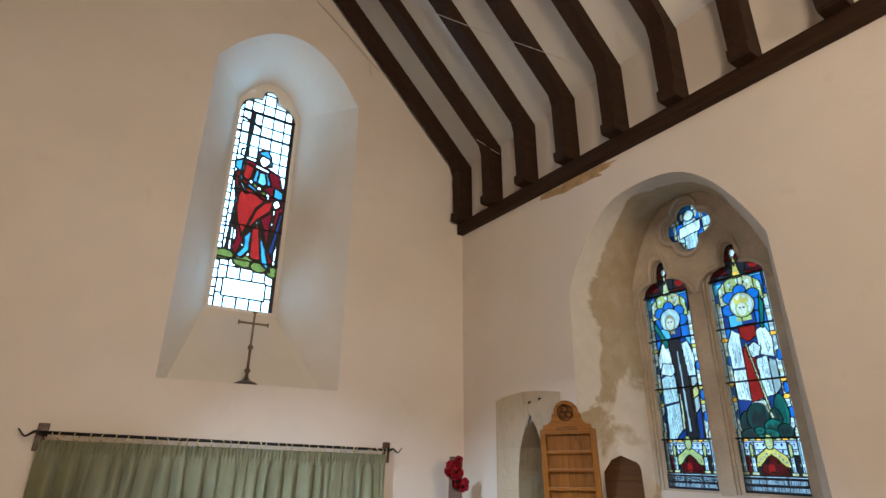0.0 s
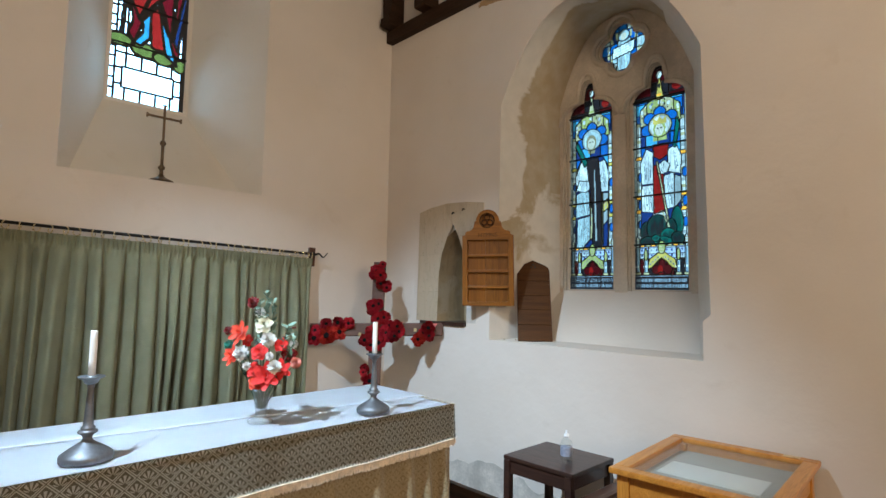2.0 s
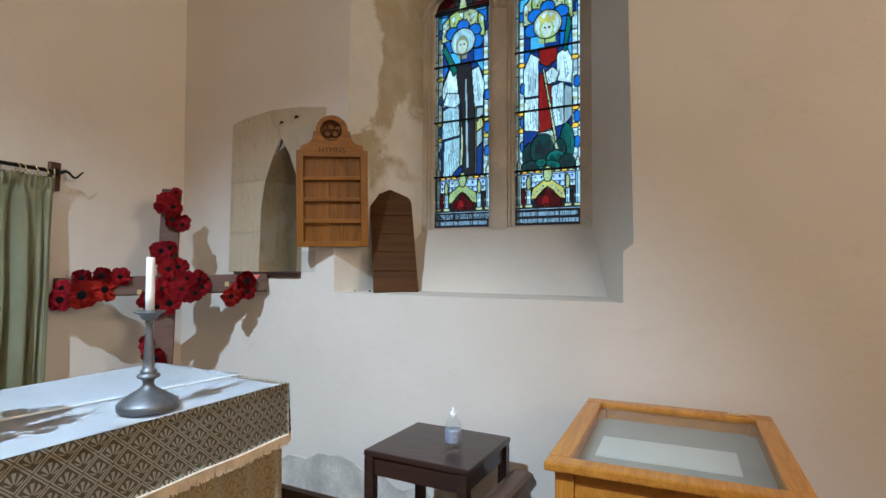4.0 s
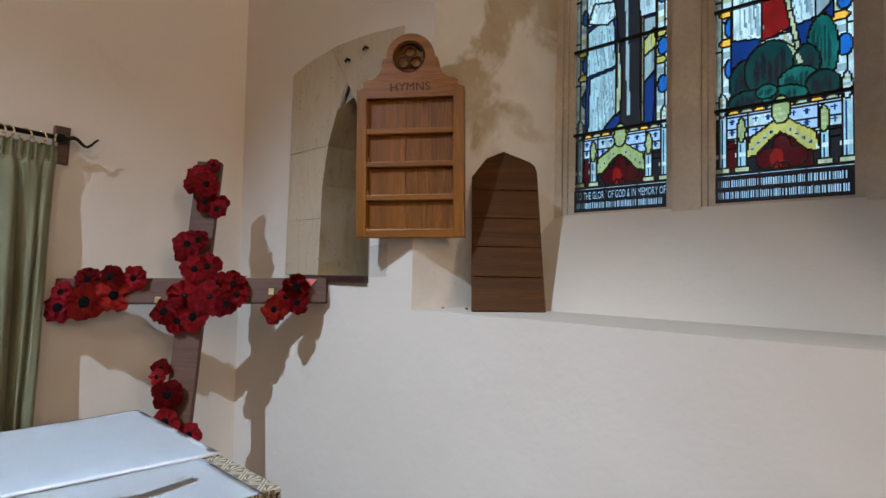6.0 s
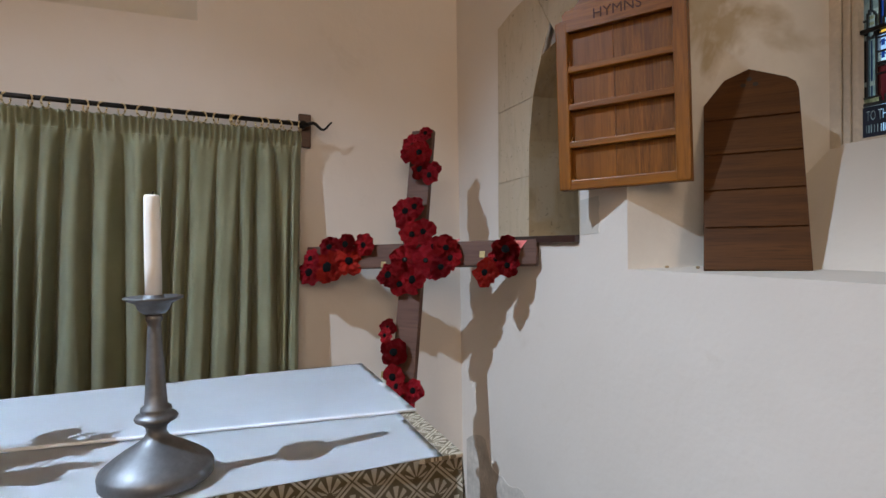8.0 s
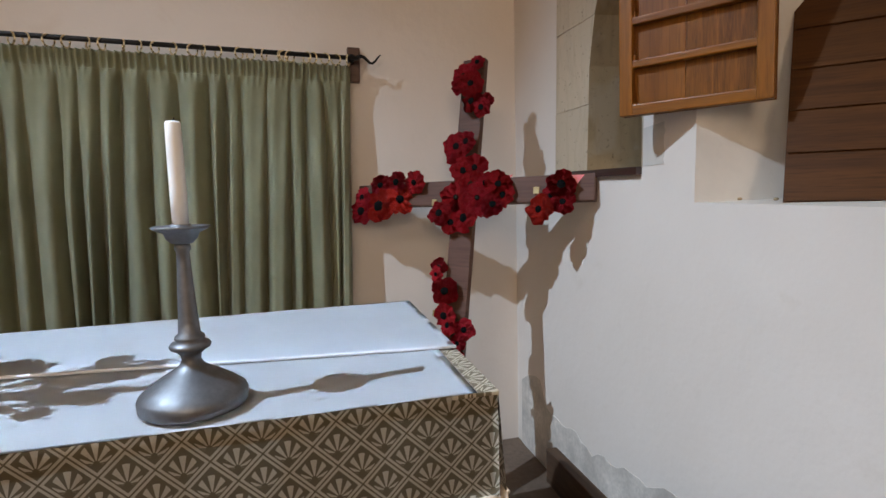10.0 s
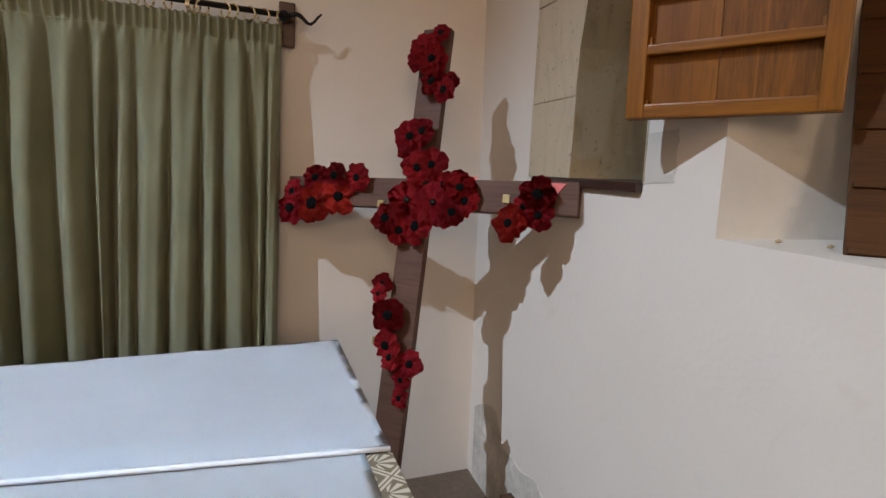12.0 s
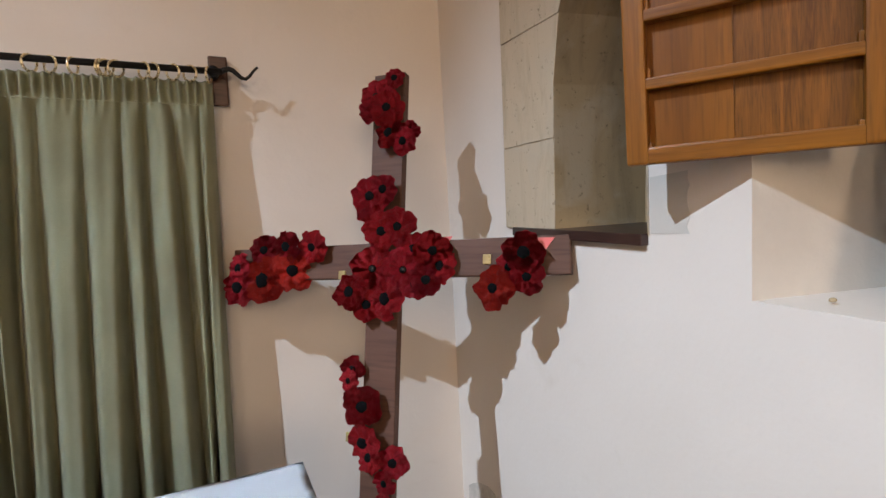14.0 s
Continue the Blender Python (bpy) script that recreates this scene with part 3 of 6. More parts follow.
class Light:
    """A leaded light, laid out on a fine grid of cells: each painted area becomes one pane, its borders lead."""

    def __init__(self, outline, cell=0.006):
        self.cell = cell
        aa, bb = [p[0] for p in outline], [p[1] for p in outline]
        self.a0, self.b0, self.w, self.h = min(aa), min(bb), max(aa) - min(aa), max(bb) - min(bb)
        na, nb = int(self.w / cell) + 1, int(self.h / cell) + 1
        self.A, self.B = np.meshgrid(np.arange(na) * cell + cell / 2, np.arange(nb) * cell + cell / 2)
        self.inside = self.poly([(a - self.a0, b - self.b0) for a, b in outline])
        self.lab, self.keys = np.zeros(self.A.shape, int), ["white"]
        self.came = np.zeros(self.A.shape, int)

    def poly(self, pts):
        m = np.zeros(self.A.shape, bool)
        for (x0, y0), (x1, y1) in zip(pts, pts[1:] + pts[:1]):
            if y0 == y1:
                continue
            m ^= ((y0 > self.B) != (y1 > self.B)) & (self.A < (x1 - x0) * (self.B - y0) / (y1 - y0) + x0)
        return m

    def disc(self, a, b, ra, rb=None):
        return ((self.A - a) / ra) ** 2 + ((self.B - b) / (rb or ra)) ** 2 < 1

    def rect(self, a0, a1, b0, b1):
        return (self.A >= a0) & (self.A < a1) & (self.B >= b0) & (self.B < b1)

    def paint(self, mask, key, leaded=True):
        """A piece of glass; unleaded, a patch of another colour fired onto the piece under it."""
        self.keys.append(key)
        self.lab[mask] = len(self.keys) - 1
        if leaded:
            self.came[mask] = len(self.keys) - 1

    def grid(self, mask, da, db, keys, offset=0.0, leaded=True):
        ia, ib = np.floor((self.A + offset) / da).astype(int), np.floor(self.B / db).astype(int)
        for i in np.unique(ia[mask]):
            for j in np.unique(ib[mask]):
                cell = mask & (ia == i) & (ib == j)
                if cell.sum() > 6:
                    self.paint(cell, keys[(i + 2 * j) % len(keys)], leaded)

    def build(self, parent, m, c, wide=False):
        """Panes at depth c, the lead standing 5 mm proud of them."""
        L = np.where(self.inside, self.lab, -1)
        C = np.where(self.inside, self.came, -1)
        lead = np.zeros(L.shape, bool)
        lead[:, 1:] |= C[:, 1:] != C[:, :-1]
        lead[1:, :] |= C[1:, :] != C[:-1, :]
        if wide:
            lead[:, :-1] |= lead[:, 1:].copy()
            lead[:-1, :] |= lead[1:, :].copy()
            lead[:, 1:] |= lead[:, :-1].copy()
            lead[1:, :] |= lead[:-1, :].copy()
        lead &= self.inside

        def runs(mask):
            for j in np.nonzero(mask.any(1))[0]:
                row = np.concatenate(([0], mask[j].astype(int), [0]))
                edge = np.diff(row)
                for s, e in zip(np.nonzero(edge == 1)[0], np.nonzero(edge == -1)[0]):
                    yield j, s, e
        k = self.cell
        for lab in np.unique(L[L >= 0]):
            verts, faces = [], []
            for j, s, e in runs((L == lab)):
                n = len(verts)
                for a, b in ((s, j), (e, j), (e, j + 1), (s, j + 1)):
                    verts.append(m @ Vector((self.a0 + a * k, self.b0 + b * k, c)))
                faces.append((n, n + 1, n + 2, n + 3))
            mesh = bpy.data.meshes.new("pane")
            mesh.from_pydata(verts, [], faces)
            mesh.materials.append(GLASS[self.keys[lab]])
            again("pane", mesh, parent)
        verts, faces = [], []
        for j, s, e in runs(lead):
            n = len(verts)
            for d in (c - 0.005, c + 0.003):
                for a, b in ((s, j), (e, j), (e, j + 1), (s, j + 1)):
                    verts.append(m @ Vector((self.a0 + a * k, self.b0 + b * k, d)))
            faces += [(n, n + 1, n + 2, n + 3), (n, n + 1, n + 5, n + 4), (n + 2, n + 3, n + 7, n + 6), (n, n + 3, n + 7, n + 4), (n + 1, n + 2, n + 6, n + 5)]
        mesh = bpy.data.meshes.new("lead_lines")
        mesh.from_pydata(verts, [], faces)
        mesh.materials.append(LEAD)
        tagged(again("lead_lines", mesh, parent), "dark lead cames", "", "", "stuff")

    def bars(self, parent, m, c, heights):
        for b in heights:
            bm = box(bmesh.new(), self.a0 - 0.01, self.a0 + self.w + 0.01, self.b0 + b - 0.006, self.b0 + b + 0.006, c - 0.022, c - 0.010)
            bmesh.ops.transform(bm, matrix=m, verts=bm.verts)
            part("saddle_bar", bm, IRON, parent)


# lancet: a standing figure in red over clear quarries
g = Light(LANCET_LIGHT)
W, mid = g.w, g.w / 2
everything = g.rect(-1, 2, -1, 4)
g.grid(everything, 0.1145, 0.128, ["white"])
for side in (g.rect(-1, 0.034, -1, 4), g.rect(W - 0.03, W + 1, -1, 4)):
    g.grid(side, 0.2, 0.085, ["white"], 0.05)
g.paint(g.rect(0.09, W - 0.09, 0.10, 0.27) , "white")
def figure(key, *pts):
    g.paint(g.poly([(mid + a, b) for a, b in pts]), key)


def spot(key, a, b, ra, rb):
    g.paint(g.disc(mid + a, b, ra, rb), key)


# armoured figure in a red cloak on green mounds, with a spear
spot("bright_green", -0.224, 0.490, 0.094, 0.054)
spot("bright_green", 0.242, 0.394, 0.067, 0.056)
spot("bright_green", -0.031, 0.450, 0.108, 0.060)
spot("bright_green", 0.106, 0.424, 0.082, 0.060)
figure("bright_crimson", (-0.167, 1.500), (0.002, 1.490), (0.191, 1.410), (0.253, 1.200), (0.275, 1.000), (0.223, 0.640), (0.222, 0.460), (0.160, 0.480), (0.149, 0.800), (0.063, 1.100), (-0.071, 1.200), (-0.182, 1.160), (-0.236, 1.320))
figure("bright_crimson", (-0.236, 1.320), (-0.090, 1.200), (-0.127, 1.120), (-0.047, 0.740), (-0.118, 0.500), (-0.172, 0.570), (-0.136, 0.680), (-0.190, 1.000))
figure("bright_navy", (0.242, 1.020), (0.269, 1.000), (0.213, 0.520), (0.173, 0.600))
figure("bright_blue", (-0.067, 0.740), (-0.003, 0.804), (-0.005, 0.560), (-0.066, 0.484), (-0.127, 0.496), (-0.061, 0.600))
figure("bright_blue", (0.051, 0.864), (0.106, 0.800), (0.157, 0.560), (0.209, 0.390), (0.119, 0.464), (0.092, 0.600))
figure("bright_red", (-0.012, 0.800), (0.050, 0.880), (0.112, 0.484), (0.009, 0.490))
figure("bright_crimson", (0.057, 0.910), (0.158, 1.020), (0.192, 0.700), (0.142, 0.620), (0.102, 0.800))
figure("bright_red", (-0.193, 1.170), (-0.086, 1.200), (0.082, 1.100), (0.004, 1.000), (-0.091, 0.704), (-0.151, 0.840), (-0.189, 1.020))
figure("bright_red", (0.083, 1.096), (0.162, 1.120), (0.147, 1.000), (0.057, 0.910), (-0.067, 0.740), (0.005, 0.996))
figure("bright_red", (-0.180, 1.460), (-0.065, 1.440), (-0.081, 1.290), (-0.138, 1.280), (-0.182, 1.360))
figure("bright_blue", (-0.046, 1.416), (0.072, 1.416), (0.123, 1.280), (0.041, 1.236), (-0.072, 1.270))
figure("bright_pale", (-0.012, 1.400), (0.051, 1.400), (0.078, 1.280), (0.035, 1.252), (-0.020, 1.280))
figure("bright_blue", (-0.124, 1.230), (-0.079, 1.256), (0.020, 1.188), (-0.024, 1.176))
figure("bright_blue", (-0.249, 1.460), (-0.180, 1.500), (-0.155, 1.416), (-0.192, 1.352), (-0.246, 1.392))
figure("bright_blue", (0.152, 1.280), (0.247, 1.240), (0.244, 1.144), (0.159, 1.160))
g.grid(g.poly([(mid + a, b) for a, b in ((-0.105, 1.268), (-0.087, 1.304), (0.125, 1.176), (0.119, 1.116))]), 0.045, 0.4, ["white", "bright_green"])
figure("white", (-0.201, 1.280), (-0.169, 1.276), (-0.093, 1.144), (-0.115, 1.136))
figure("white", (-0.091, 0.704), (0.040, 0.896), (0.143, 0.640), (0.133, 0.630), (0.042, 0.856), (-0.077, 0.688))
spot("white", 0.197, 1.096, 0.037, 0.048)
spot("white", -0.176, 1.572, 0.037, 0.044)
figure("white", (-0.055, 1.476), (0.088, 1.440), (0.081, 1.408), (-0.053, 1.436))
figure("bright_blue", (-0.035, 1.510), (-0.056, 1.604), (-0.036, 1.628), (0.044, 1.668), (0.087, 1.596), (0.107, 1.496), (0.085, 1.480))
spot("white", 0.026, 1.536, 0.051, 0.068)
figure("bright_blue", (-0.046, 1.596), (-0.036, 1.628), (0.044, 1.668), (0.087, 1.596), (0.080, 1.564), (0.022, 1.584))
figure("white", (0.170, 1.040), (0.191, 1.032), (0.169, 0.600), (0.152, 0.604))
g.grid(g.poly([(mid + a, b) for a, b in ((-0.221, 0.560), (-0.201, 0.556), (-0.126, 2.028), (-0.150, 2.032))]), 0.5, 0.09, ["bright_line", "bright_blue"])
figure("bright_blue", (-0.231, 1.972), (-0.224, 1.956), (-0.053, 1.888), (-0.056, 1.906))
win = tagged(thing("window_1", "leaded lancet with a red-robed figure on clear glass", "window"), kind="structure")
g.build(win, EAST, LANCET_Y + 0.03, True)
g.bars(win, EAST, LANCET_Y + 0.03, (0.46, 0.80, 1.15, 1.80, 2.06))


def saint(outline, queen):
    """A light of the south window: canopy, haloed figure, base with pillars and inscription."""
    g = Light(outline, 0.005)
    W, mid = g.w, g.w / 2

    def at(*pts):
        return g.poly([(mid + a, b) for a, b in pts])

    def fired(mask, key):
        g.paint(mask, key, False)

    # blue ground in small pieces, a white beaded border with gold and blue jewels
    g.grid(g.rect(-1, 2, -1, 4), 0.095, 0.085, ["blue", "deep_blue", "sky", "deep_blue", "blue"])
    for a0, a1 in ((-0.01, 0.020), (W - 0.020, W + 0.01)):
        g.grid(g.rect(a0, a1, 0.34, 1.48), 0.5, 0.19, ["silver", "pale_blue"])
        g.grid(g.rect(a0, a1, 0.34, 1.48), 0.5, 0.022, ["silver", "grey", "pearl", "black"], 0, False)
    for a0, a1 in ((0.020, 0.056), (W - 0.056, W - 0.020)):
        g.grid(g.rect(a0, a1, 0.34, 1.30), 0.5, 0.17, ["silver", "pearl", "pale_blue"])
        g.grid(g.rect(a0, a1, 0.34, 1.30), 0.5, 0.026, ["pearl", "silver", "grey", "cream", "silver"], 0, False)
        for b in (0.60, 0.71, 1.02):
            g.paint(g.disc((a0 + a1) / 2, b, 0.026, 0.016), "amber" if queen else "yellow")
        for b in (0.655, 0.50, 0.87):
            g.paint(g.disc((a0 + a1) / 2 + 0.012, b, 0.022, 0.035), "blue")
    # canopy: dark red cusps, pale crockets over a ring of blue petals
    g.grid(g.rect(-1, 2, 1.46, 3), 0.14, 0.10, ["dark_red", "black", "black"])
    fired(g.disc(W - 0.075, 1.545, 0.035, 0.035), "red")
    arch = at((-0.16, 1.27), (-0.155, 1.40), (-0.09, 1.455), (-0.03, 1.475), (0.03, 1.475), (0.09, 1.455), (0.155, 1.40), (0.16, 1.27))
    g.grid(arch, 0.105, 0.5, ["cream", "olive"])
    for k in range(9):
        fired(g.disc(mid - 0.14 + k * 0.035, 1.405 + 0.035 * math.cos(0.55 * (k - 4)), 0.011, 0.016), "olive" if k % 2 else "silver")
        fired(g.disc(mid - 0.125 + k * 0.031, 1.375 + 0.035 * math.cos(0.55 * (k - 4)), 0.006), "black")
    lace = random.Random(5 if queen else 6)
    for k in range(60):
        a, b = lace.uniform(-0.16, 0.16), lace.uniform(1.27, 1.475)
        fired(g.disc(mid + a, b, lace.uniform(0.003, 0.009), lace.uniform(0.003, 0.012)) & arch, lace.choice(("black", "black", "slate", "pearl")))
    g.paint(at((-0.035, 1.46), (-0.016, 1.56), (0.0, 1.66), (0.016, 1.56), (0.035, 1.46)), "yellow" if queen else "cream")
    fired(g.disc(mid, 1.50, 0.018, 0.012), "amber" if queen else "olive")
    fired(g.disc(mid, 1.57, 0.010, 0.02), "black")
    g.paint(g.disc(mid, 1.655, 0.022, 0.032), "pearl")
    for ang in (0, 55, -50, 98, -102):
        g.paint(g.disc(mid + 0.105 * math.sin(radians(ang)), 1.255 + 0.105 * math.cos(radians(ang)), 0.048, 0.044), "blue")
    # figure in plain shapes
    g.paint(at((-0.16, 0.34), (-0.155, 0.75), (-0.15, 1.0), (-0.10, 1.09), (0.10, 1.10), (0.15, 1.02), (0.155, 0.75), (0.14, 0.34)), "deep_blue")
    if queen:
        g.paint(at((-0.155, 0.60), (-0.15, 0.80), (-0.055, 0.80), (-0.055, 0.585)), "pearl")
        g.paint(at((-0.15, 0.81), (-0.16, 0.98), (-0.11, 1.09), (-0.055, 1.05), (-0.06, 0.81)), "silver")
        g.paint(at((0.03, 0.60), (0.02, 0.86), (0.10, 0.88), (0.13, 0.62)), "silver")
        g.paint(at((0.05, 0.89), (0.06, 1.06), (0.12, 1.09), (0.16, 1.00), (0.15, 0.86)), "pearl")
        g.paint(at((0.10, 0.60), (0.105, 0.86), (0.15, 0.84), (0.15, 0.66)), "grey")
        g.paint(at((-0.06, 0.57), (-0.055, 0.95), (0.02, 0.95), (0.03, 0.60)), "red")
        g.paint(at((-0.06, 1.11), (0.065, 1.11), (0.055, 1.02), (0.0, 0.985), (-0.05, 1.02)), "red")
        g.paint(at((-0.02, 0.87), (-0.03, 0.94), (0.03, 0.985), (0.075, 0.94), (0.05, 0.88)), "pearl")
        g.paint(at((-0.07, 0.46), (-0.065, 0.575), (0.045, 0.59), (0.05, 0.47)), "pearl")
        folds = ((-0.13, 0.78, 0.62, 0.004), (-0.10, 0.79, 0.61, 0.006), (-0.075, 0.79, 0.60, 0.003), (0.05, 0.85, 0.62, 0.012), (0.075, 0.86, 0.63, 0.010), (-0.04, 0.57, 0.47, -0.004), (-0.01, 0.57, 0.48, 0.002), (0.02, 0.58, 0.48, 0.006), (-0.12, 1.0, 0.83, -0.01), (-0.09, 1.05, 0.84, -0.006), (0.10, 1.05, 0.90, 0.012))
    else:
        g.paint(at((-0.155, 0.60), (-0.15, 0.80), (-0.03, 0.86), (-0.02, 0.62)), "robe")
        g.paint(at((-0.15, 0.30), (-0.14, 0.59), (-0.02, 0.61), (-0.015, 0.42), (-0.07, 0.36), (-0.11, 0.31)), "robe")
        g.paint(at((-0.15, 0.82), (-0.155, 0.96), (-0.10, 1.08), (-0.045, 1.06), (-0.03, 0.87)), "pearl")
        g.paint(at((-0.15, 0.84), (-0.12, 0.92), (-0.02, 0.90), (-0.01, 0.84), (-0.06, 0.81)), "silver")
        g.paint(at((-0.02, 0.40), (-0.012, 0.80), (0.02, 0.78), (0.025, 0.62), (-0.002, 0.42)), "cream")
        g.paint(at((0.08, 0.80), (0.06, 1.05), (0.12, 1.07), (0.155, 0.96), (0.15, 0.80)), "silver")
        g.paint(at((0.10, 0.52), (0.09, 0.79), (0.15, 0.79), (0.145, 0.56)), "grey")
        g.paint(at((0.085, 0.62), (0.10, 0.70), (0.145, 0.74), (0.15, 0.66)), "yellow")
        g.paint(at((-0.055, 1.10), (0.06, 1.10), (0.085, 0.80), (0.088, 0.34), (0.0, 0.33), (0.005, 0.60), (-0.02, 0.85)), "black")
        fired(at((0.02, 1.0), (0.03, 1.0), (0.045, 0.40), (0.03, 0.40)), "grey")
        folds = ((-0.13, 0.79, 0.62, 0.012), (-0.10, 0.81, 0.62, 0.012), (-0.065, 0.83, 0.63, 0.015), (-0.12, 0.57, 0.33, 0.006), (-0.09, 0.58, 0.35, 0.010), (-0.055, 0.59, 0.40, 0.012), (0.115, 0.77, 0.58, 0.006), (-0.12, 1.0, 0.88, 0.004), (0.10, 1.03, 0.84, 0.012))
    for n, (da, top, low, lean) in enumerate(folds):
        wide = 0.006 + 0.004 * (n % 3)
        fired(at((da, top), (da + 0.004, top), (da + lean + wide, low), (da + lean, low)), "grey")
        fired(at((da + 0.012, top - 0.02), (da + 0.014, top - 0.02), (da + lean * 1.2 + 0.022, low + 0.02), (da + lean * 1.2 + 0.015, low + 0.02)), "slate")
    # painted drapery: fine dark strokes on the pale cloth alone
    rnd = random.Random(31 if queen else 17)
    pale = [i for i, key in enumerate(g.keys) if key in ("pearl", "silver", "robe", "cream")]
    cloth = np.isin(g.lab, pale) & g.rect(0.055, W - 0.055, 0.33, 1.10)
    for n in range(70):
        a, b = rnd.uniform(-0.155, 0.155), rnd.uniform(0.34, 1.06)
        reach, lean, wide = rnd.uniform(0.04, 0.13), rnd.uniform(-0.25, 0.25), rnd.uniform(0.003, 0.007)
        fired(at((a, b), (a + wide, b), (a + wide * 0.3 + lean * reach, b - reach), (a + lean * reach, b - reach)) & cloth, "slate" if n % 3 else "grey")
    g.paint(g.disc(mid, 1.255, 0.090), "cream" if queen else "robe")
    fired(g.disc(mid, 1.255, 0.080), "grey")
    fired(g.disc(mid, 1.255, 0.074), "pearl" if queen else "robe")
    fired(g.disc(mid - 0.003, 1.235, 0.048, 0.066) | at((-0.045, 1.23), (0.04, 1.23), (0.055 if queen else 0.03, 1.14), (-0.055 if queen else -0.03, 1.14)), "hair" if not queen else "olive")
    fired(g.disc(mid - 0.003, 1.225, 0.034, 0.046), "skin")
    for da in (-0.016, 0.012):
        fired(g.disc(mid + da, 1.238, 0.008, 0.006), "black")
    if queen:
        fired(at((-0.05, 1.272), (-0.055, 1.325), (-0.02, 1.298), (0.0, 1.335), (0.02, 1.298), (0.055, 1.325), (0.05, 1.272)), "yellow")
        g.paint(at((0.095, 1.08), (0.125, 1.30), (0.152, 1.24), (0.118, 1.06)), "green")
        staff = at((-0.035, 0.98), (-0.020, 0.98), (0.075, 0.44), (0.058, 0.44))
    else:
        g.paint(at((-0.07, 1.03), (-0.155, 1.22), (-0.135, 1.26), (-0.035, 1.06)), "green")
        staff = at((0.088, 0.80), (0.098, 0.80), (0.10, 0.36), (0.088, 0.36))
    g.grid(staff, 0.5, 0.11, ["cream", "yellow"])
    if queen:   # rocky green ground in overlapping lumps
        for a, b, ra, rb, key in ((-0.11, 0.44, 0.055, 0.08, "dark_green"), (-0.03, 0.47, 0.085, 0.10, "dark_green"), (0.12, 0.50, 0.045, 0.12, "green"), (0.075, 0.46, 0.04, 0.07, "dark_green"), (0.05, 0.41, 0.06, 0.05, "green"), (-0.10, 0.37, 0.07, 0.035, "dark_green"), (0.12, 0.38, 0.05, 0.05, "dark_green"), (0.01, 0.365, 0.07, 0.035, "green"), (-0.045, 0.39, 0.035, 0.025, "green")):
            g.paint(g.disc(mid + a, b, ra, rb), key)
            for k in range(5):
                fired(g.disc(mid + a - ra * 0.5 + k * ra * 0.24, b + rb * 0.2 * math.sin(2.1 * k + 9 * a), ra * 0.10, rb * 0.5), "dark_green" if key == "green" else "black")
        fired(at((0.0, 0.60), (0.012, 0.60), (0.07, 0.47), (0.055, 0.47)), "cream")
    # base: wall with crosses, gothic gable over a doorway, pillars
    g.paint(g.rect(0.0, W, 0.105, 0.34), "black")
    g.grid(g.rect(0.03, W - 0.03, 0.235, 0.325), 0.105, 0.045, ["pale_blue", "silver", "pale_blue"])
    for k in range(9):
        ca = 0.055 + k * (W - 0.11) / 8
        for b in (0.262, 0.302):
            fired(g.rect(ca - 0.003, ca + 0.003, b - 0.010, b + 0.010) | g.rect(ca - 0.010, ca + 0.010, b - 0.003, b + 0.003), "deep_blue")
    for k in range(8):
        ca = 0.06 + k * (W - 0.12) / 7
        fired(g.poly([(ca - 0.02, 0.328), (ca + 0.02, 0.328), (ca, 0.350)]), "cream" if k % 2 else "amber")
    g.grid(g.rect(0.03, W - 0.03, 0.11, 0.225), 0.10, 0.2, ["dark_red", "black"])
    gable = at((-0.112, 0.160), (-0.098, 0.230), (-0.05, 0.262), (0, 0.300), (0.05, 0.262), (0.098, 0.230), (0.112, 0.160), (0.075, 0.165), (0.034, 0.215), (0, 0.238), (-0.034, 0.215), (-0.075, 0.165))
    tone = "yellow" if queen else "olive"
    g.grid(gable, 0.5, 0.5, [tone])
    for k in range(8):
        s = -1 if k < 4 else 1
        d = 0.028 + 0.020 * (k % 4)
        fired(g.disc(mid + s * d, 0.252 - 0.85 * (d - 0.02), 0.010), "cream")
        fired(g.disc(mid + s * d, 0.252 - 0.85 * (d - 0.02), 0.004), "black")
    g.paint(g.disc(mid - 0.045, 0.150, 0.034, 0.036) | g.disc(mid + 0.045, 0.150, 0.034, 0.036) | g.disc(mid, 0.180, 0.030, 0.050), "dark_red")
    fired(g.disc(mid - 0.012, 0.150, 0.020, 0.034), "red")
    g.paint(g.disc(mid, 0.318, 0.028, 0.050), "olive")
    for b in (0.285, 0.305, 0.325, 0.345):
        fired(g.disc(mid, b, 0.018, 0.006), "cream")
    for a in (0.022, 0.084, W - 0.084, W - 0.022):
        tall = 0.335 if a in (0.022, W - 0.022) else 0.235
        g.paint(g.rect(a - 0.014, a + 0.014, 0.13, tall), "robe")
        fired(g.rect(a - 0.003, a + 0.002, 0.135, tall - 0.02), "deep_blue")
        g.paint(g.rect(a - 0.024, a + 0.024, 0.108, 0.132), "cream")
        fired(g.rect(a - 0.020, a + 0.020, 0.168, 0.184), "pearl")
        fired(g.rect(a - 0.020, a + 0.020, tall - 0.016, tall), "pearl")
        g.paint(g.disc(a, tall + 0.030, 0.014, 0.045), "olive" if tall < 0.3 else "silver")
        for b in (0.015, 0.035, 0.055):
            fired(g.disc(a, tall + b, 0.011, 0.005), "cream")
    g.grid(g.rect(-1, 2, -1, 0.105), 0.14, 0.2, ["script"])
    return g


